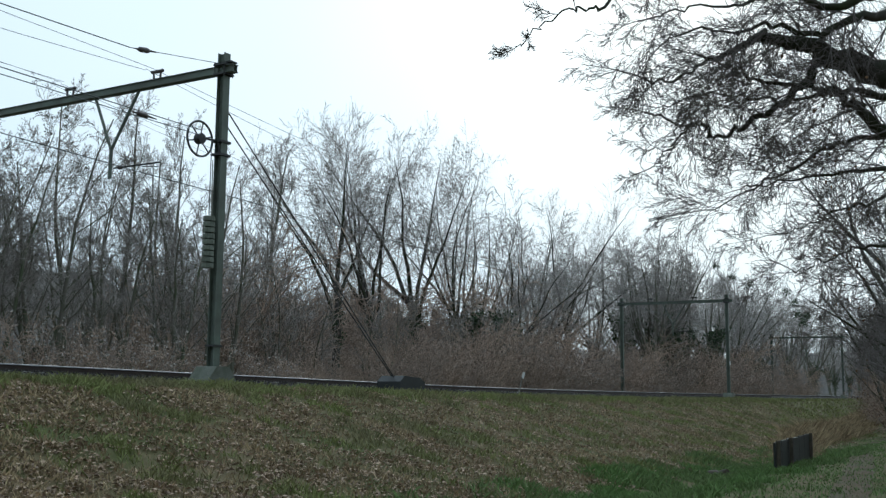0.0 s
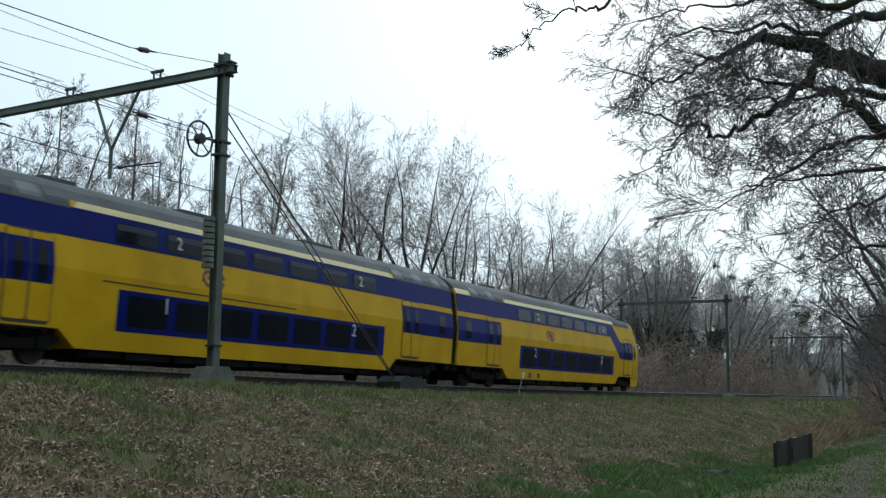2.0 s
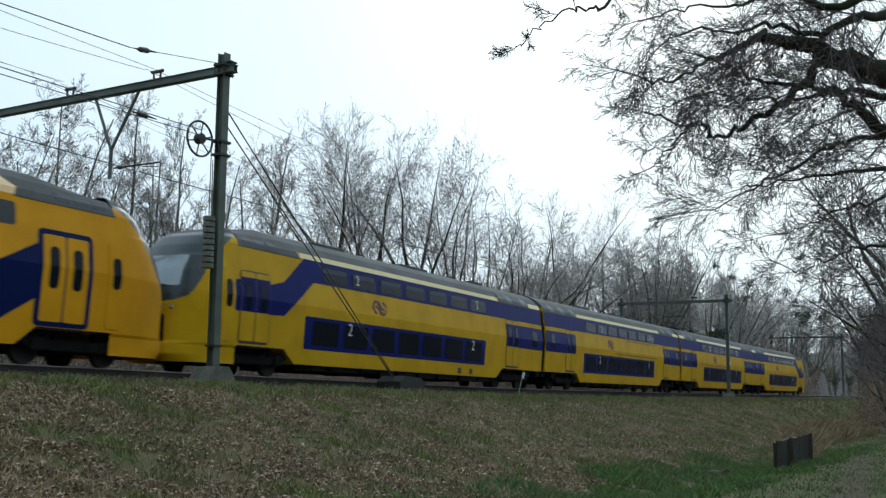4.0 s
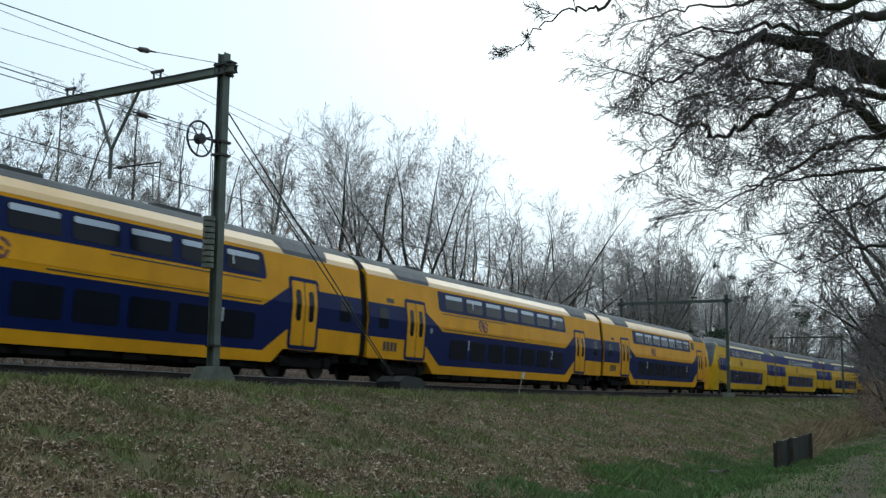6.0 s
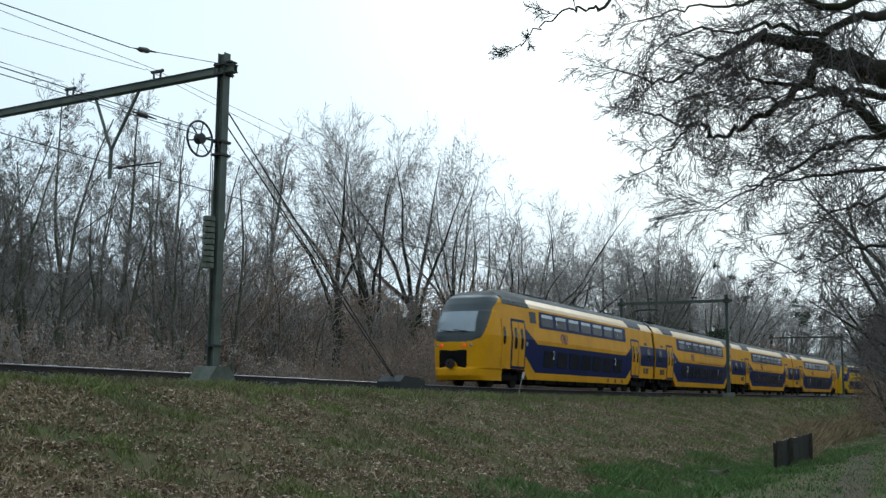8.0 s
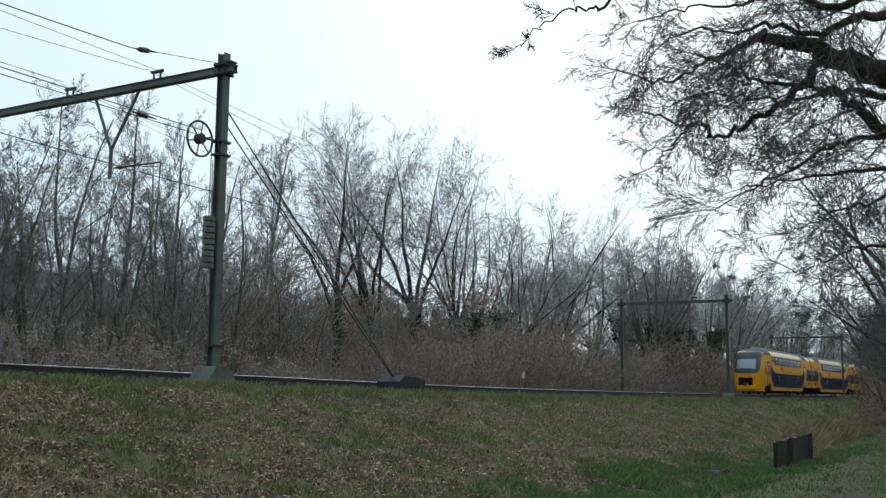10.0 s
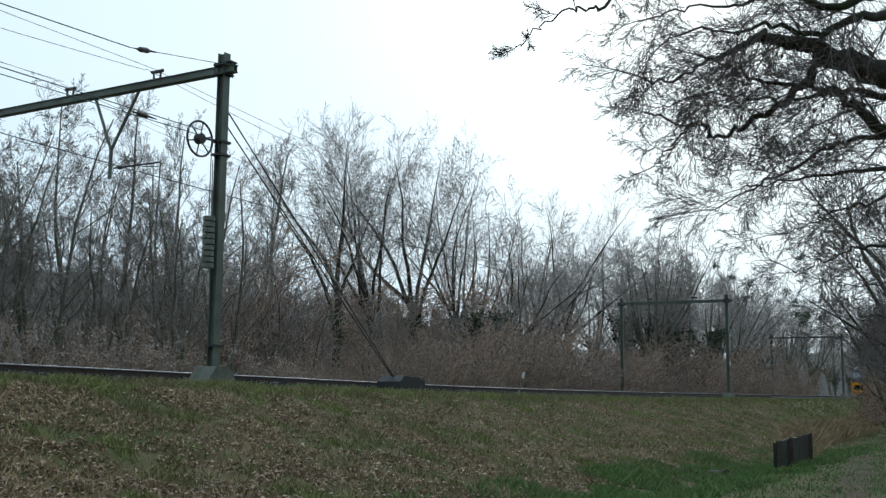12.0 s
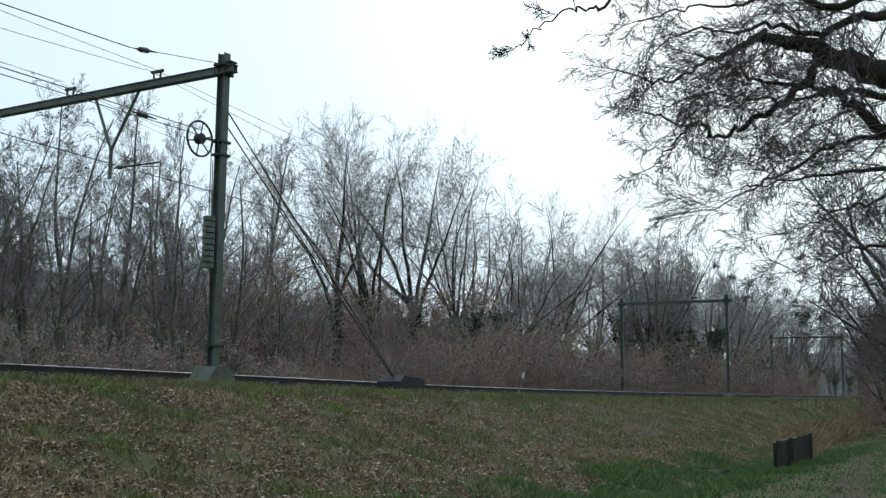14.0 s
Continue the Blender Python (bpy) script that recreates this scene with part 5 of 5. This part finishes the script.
def pantograph(parent, x):
    b = Shape()
    b.box(x - 0.9, -0.6, 4.66, x + 0.9, 0.6, 4.74)
    for y in (-0.5, 0.5):
        b.tube([(x + 0.8, y * 0.6, 4.72), (x - 0.7, y * 0.5, 5.1), (x + 0.9, y * 0.9, 5.58)], 0.035, 6)
    for xx in (x + 0.75, x + 1.05):
        b.tube([(xx, -0.85, 5.5), (xx, -0.6, 5.6), (xx, 0.6, 5.6), (xx, 0.85, 5.5)], 0.03, 6)
    part("pantograph", b, M_STEELDARK, parent, "raised dark pantograph")


def coach(livery, cab, tail=False, panto=False, left="2", right="2"):
    lab = {(1, 0): "double-deck coach, yellow with blue upper band", (1, 1): "double-deck driving coach, yellow with blue upper band",
           (2, 0): "double-deck coach, yellow with blue lower deck", (2, 1): "double-deck driving coach, yellow with blue lower deck"}[(livery, int(cab))]
    if tail:
        lab += " and red tail lamps"
    g = thing("train_coach", 0, 0, 0, lab, "train coach", "coaches of the train")
    x1 = 11.02 if cab else 13.3
    paint = M_YELLOW if livery == 1 else M_ORANGE
    coach_shell(g, -13.3, x1, paint)
    underframe(g, cab)
    bogie(g, -10.2)
    bogie(g, 10.0)
    (liv_one if livery == 1 else liv_two)(g, cab, left, right)
    for xa, xb in ((-13.62, -13.3),) + (() if cab else ((13.3, 13.62),)):
        ring = [(-1.2, 0.9), (-1.33, 2.31), (-1.18, 3.8), (-0.8, 4.25), (0.8, 4.25), (1.18, 3.8), (1.33, 2.31), (1.2, 0.9)]
        be = Shape()
        be.prism(ring, xa, xb)
        part("gangway_bellows", be, M_BLACK, g, "black rubber gangway bellows")
    for xa, w in ((-8.4, 1.2), (-3.0, 2.2), (3.5, 2.0)):
        rp = Shape()
        rp.box(xa, -0.35, 4.58, xa + w, 0.35, 4.71, bevel=0.02)
        part("roof_hatch", rp, M_ROOF, g)
    if cab:
        nose(g, tail, 11.5 if livery == 1 else 11.0, paint)
    if panto:
        pantograph(g, -11.0)
    return g


FRONT_AT = 4.78
SPEED = 32.066
END_LENGTH, MID_LENGTH = 27.53, 26.75
COACHES = []


def build_train():
    c1e, c1m = coach(1, True), coach(1, False, panto=True, left="1")
    c2e, c2m, c2t = coach(2, True), coach(2, False, left="1"), coach(2, True, tail=True)
    pan = coach(2, False, panto=True, right="1")
    order = [c1e, c1m, coach(1, False, right="1"), copy_thing(c1e, pose(0, 0, 0)), c2e, c2m, pan, c2t]
    turned = (False, False, True, True, False, False, False, True)
    back = 0.0
    for k, (c, t) in enumerate(zip(order, turned)):
        length = END_LENGTH if k % 4 in (0, 3) else MID_LENGTH
        c.scale = (length / (2 * HALF), 1, 1)
        COACHES.append((c, back + length / 2, 180 if t else 0))
        back += length


build_train()


# ---- grass and fallen leaves ----
def patch(x, y, k, s):
    return noise.noise((x * s, y * s, k))


def blades(name, count, material, label, where, height, seed, width=0.012):
    rng = random.Random(seed)
    v, f = [], []
    made = 0
    tries = 0
    while made < count and tries < count * 12:
        tries += 1
        x, y, h = where(rng)
        if h <= 0:
            continue
        made += 1
        z = ground_z(x, y) - 0.01
        a = rng.uniform(0, 6.28)
        hh = height * h * rng.uniform(0.6, 1.3)
        w = width * rng.uniform(0.7, 1.4)
        dx, dy = math.cos(a) * w, math.sin(a) * w
        lx, ly = rng.gauss(0, 0.45) * hh, rng.gauss(0, 0.45) * hh
        k = len(v)
        v += [(x - dx, y - dy, z), (x + dx, y + dy, z), (x + dx * 0.7 + lx * 0.4, y + dy * 0.7 + ly * 0.4, z + hh * 0.6), (x + lx, y + ly, z + hh)]
        f += [(k, k + 1, k + 2), (k, k + 2, k + 3)]
    o = new(name, wood_mesh(name, v, f, material, False))
    return tagged(o, label, "grass", kind="stuff")


def near_x(rng, lo=9.0, hi=95.0):
    return lo + (hi - lo) * rng.random() ** 1.9


def on_slope(rng):
    x, y = near_x(rng), rng.uniform(8.4, 18.2)
    g = 0.8 * patch(x, y, 1, 0.6) + 0.7 * patch(x, y, 2, 1.7) + (0.5 if y > 16.0 else 0.0) + 0.15 * min(1, (x - 20) / 40)
    return x, y, (0.7 + g if g > 0.12 + 0.25 * rng.random() else 0)


def on_slope_dry(rng):
    x, y = near_x(rng), rng.uniform(8.4, 18.3)
    g = -0.8 * patch(x, y, 1, 0.6) - 0.7 * patch(x, y, 2, 1.7) - (0.2 if y > 16.4 else 0.0)
    return x, y, (0.9 + 0.3 * g if g > -0.25 + 0.3 * rng.random() else 0)


def in_ditch(rng):
    x, y = rng.uniform(10, 60) if rng.random() < 0.5 else rng.uniform(22, 40), rng.uniform(4.4, 9.6)
    g = 0.6 + patch(x, y, 4, 0.5) - abs(y - 7.4) * 0.16
    return x, y, (0.6 + 0.5 * g if g > 0.25 else 0)


def by_path(rng):
    x, y = 12 + 110 * rng.random() ** 1.6, 0
    c = path_y(x)
    y = c + rng.choice((-1, 1)) * rng.uniform(0.35, 1.0) + (rng.uniform(0, 3.2) if rng.random() < 0.6 else -rng.uniform(0, 1.5))
    return x, y, 0.7 + 0.4 * patch(x, y, 5, 0.8)


def toe(rng):
    x = 44 + 130 * rng.random() ** 1.3
    y = path_y(x) + 2.4 + rng.uniform(-0.9, 1.3)
    return x, y, min(1.0, (x - 40) / 25) * (0.7 + 0.4 * patch(x, y, 6, 0.6))


blades("grass", 62000, M_GRASS, "short rough green grass on the embankment", on_slope, 0.13, 1)
blades("dry_grass", 52000, M_DRY, "matted dry brown grass on the embankment", on_slope_dry, 0.11, 2)
blades("ditch_grass", 26000, M_LUSH, "lush green grass along the ditch", in_ditch, 0.2, 3, 0.014)
blades("path_grass", 30000, M_LUSH, "fresh green grass beside the footpath", by_path, 0.10, 4, 0.014)
def verge(rng):
    x = 25 + 120 * rng.random() ** 1.4
    return x, rng.uniform(16.3, 18.25) - bend(x), 0.7 + 0.5 * patch(x, x, 9, 0.7)


blades("verge_grass", 34000, M_VERGE, "short green grass verge beside the ballast", verge, 0.06, 8, 0.018)
blades("dry_reeds", 15000, M_DRY, "tall dry brown reeds at the foot of the embankment", toe, 0.75, 5, 0.014)


def far_slope(rng):
    x = 85 + 190 * rng.random()
    return x, rng.uniform(9.5, 18.2) - bend(x), 0.8 + 0.4 * patch(x, x, 3, 0.2)


blades("far_grass", 16000, M_GRASS, "rough green grass on the far embankment", far_slope, 0.22, 7, 0.05)


def litter(count, seed):
    rng = random.Random(seed)
    v, f = [], []
    made = 0
    while made < count:
        x, y = near_x(rng, 9, 75), rng.uniform(8.0, 17.9)
        if 0.7 * patch(x, y, 1, 0.6) + 0.8 * patch(x, y, 8, 2.2) + (0.25 if y > 16.4 else 0) > 0.3 * rng.random() - 0.05:
            continue
        made += 1
        z = ground_z(x, y) + rng.uniform(0.0, 0.05)
        a, s = rng.uniform(0, 6.28), rng.uniform(0.03, 0.065)
        c, d = math.cos(a) * s, math.sin(a) * s
        t1, t2 = rng.uniform(-0.5, 0.5) * s, rng.uniform(0.1, 0.9) * s
        k = len(v)
        v += [(x - c, y - d, z), (x + d * 0.6, y - c * 0.6, z + t2), (x + c, y + d, z + t1), (x - d * 0.6, y + c * 0.6, z + t2 * rng.random())]
        f += [(k, k + 1, k + 2), (k, k + 2, k + 3)]
    tagged(new("leaf_litter", wood_mesh("leaf_litter", v, f, M_LEAF, False)), "fallen brown leaves strewn over the embankment", "leaves", kind="stuff")


litter(42000, 6)


# ---- the train runs through at about 115 km/h ----
def motions():
    for c, back, rz in COACHES:
        rows = []
        for i in range(29):
            t = i * 0.5
            x = FRONT_AT + SPEED * t + float(np.interp(t, [a for a, b in UNEVEN], [b for a, b in UNEVEN])) - back
            turn = math.degrees(math.atan2(bend(x - 9) - bend(x + 9), 18))
            climb = math.degrees(math.atan2(rise(x + 9) - rise(x - 9), 18))
            rows.append((t, pose(x, TRACK_Y - bend(x), rise(x) + 0.004, 0, climb if rz else -climb, rz + turn)))
        walk(c, rows)


# the run is slightly uneven
UNEVEN = [(0.0, 0.0), (1.0, -0.18), (1.5, 0.1), (2.0, 0.38), (2.5, 0.05), (3.0, -0.24), (5.5, 0.06), (6.0, 0.0), (6.5, -0.35), (7.0, 0.23), (7.5, -0.27), (8.0, 0.08), (10.5, 0.0), (14.0, 0.0)]
motions()
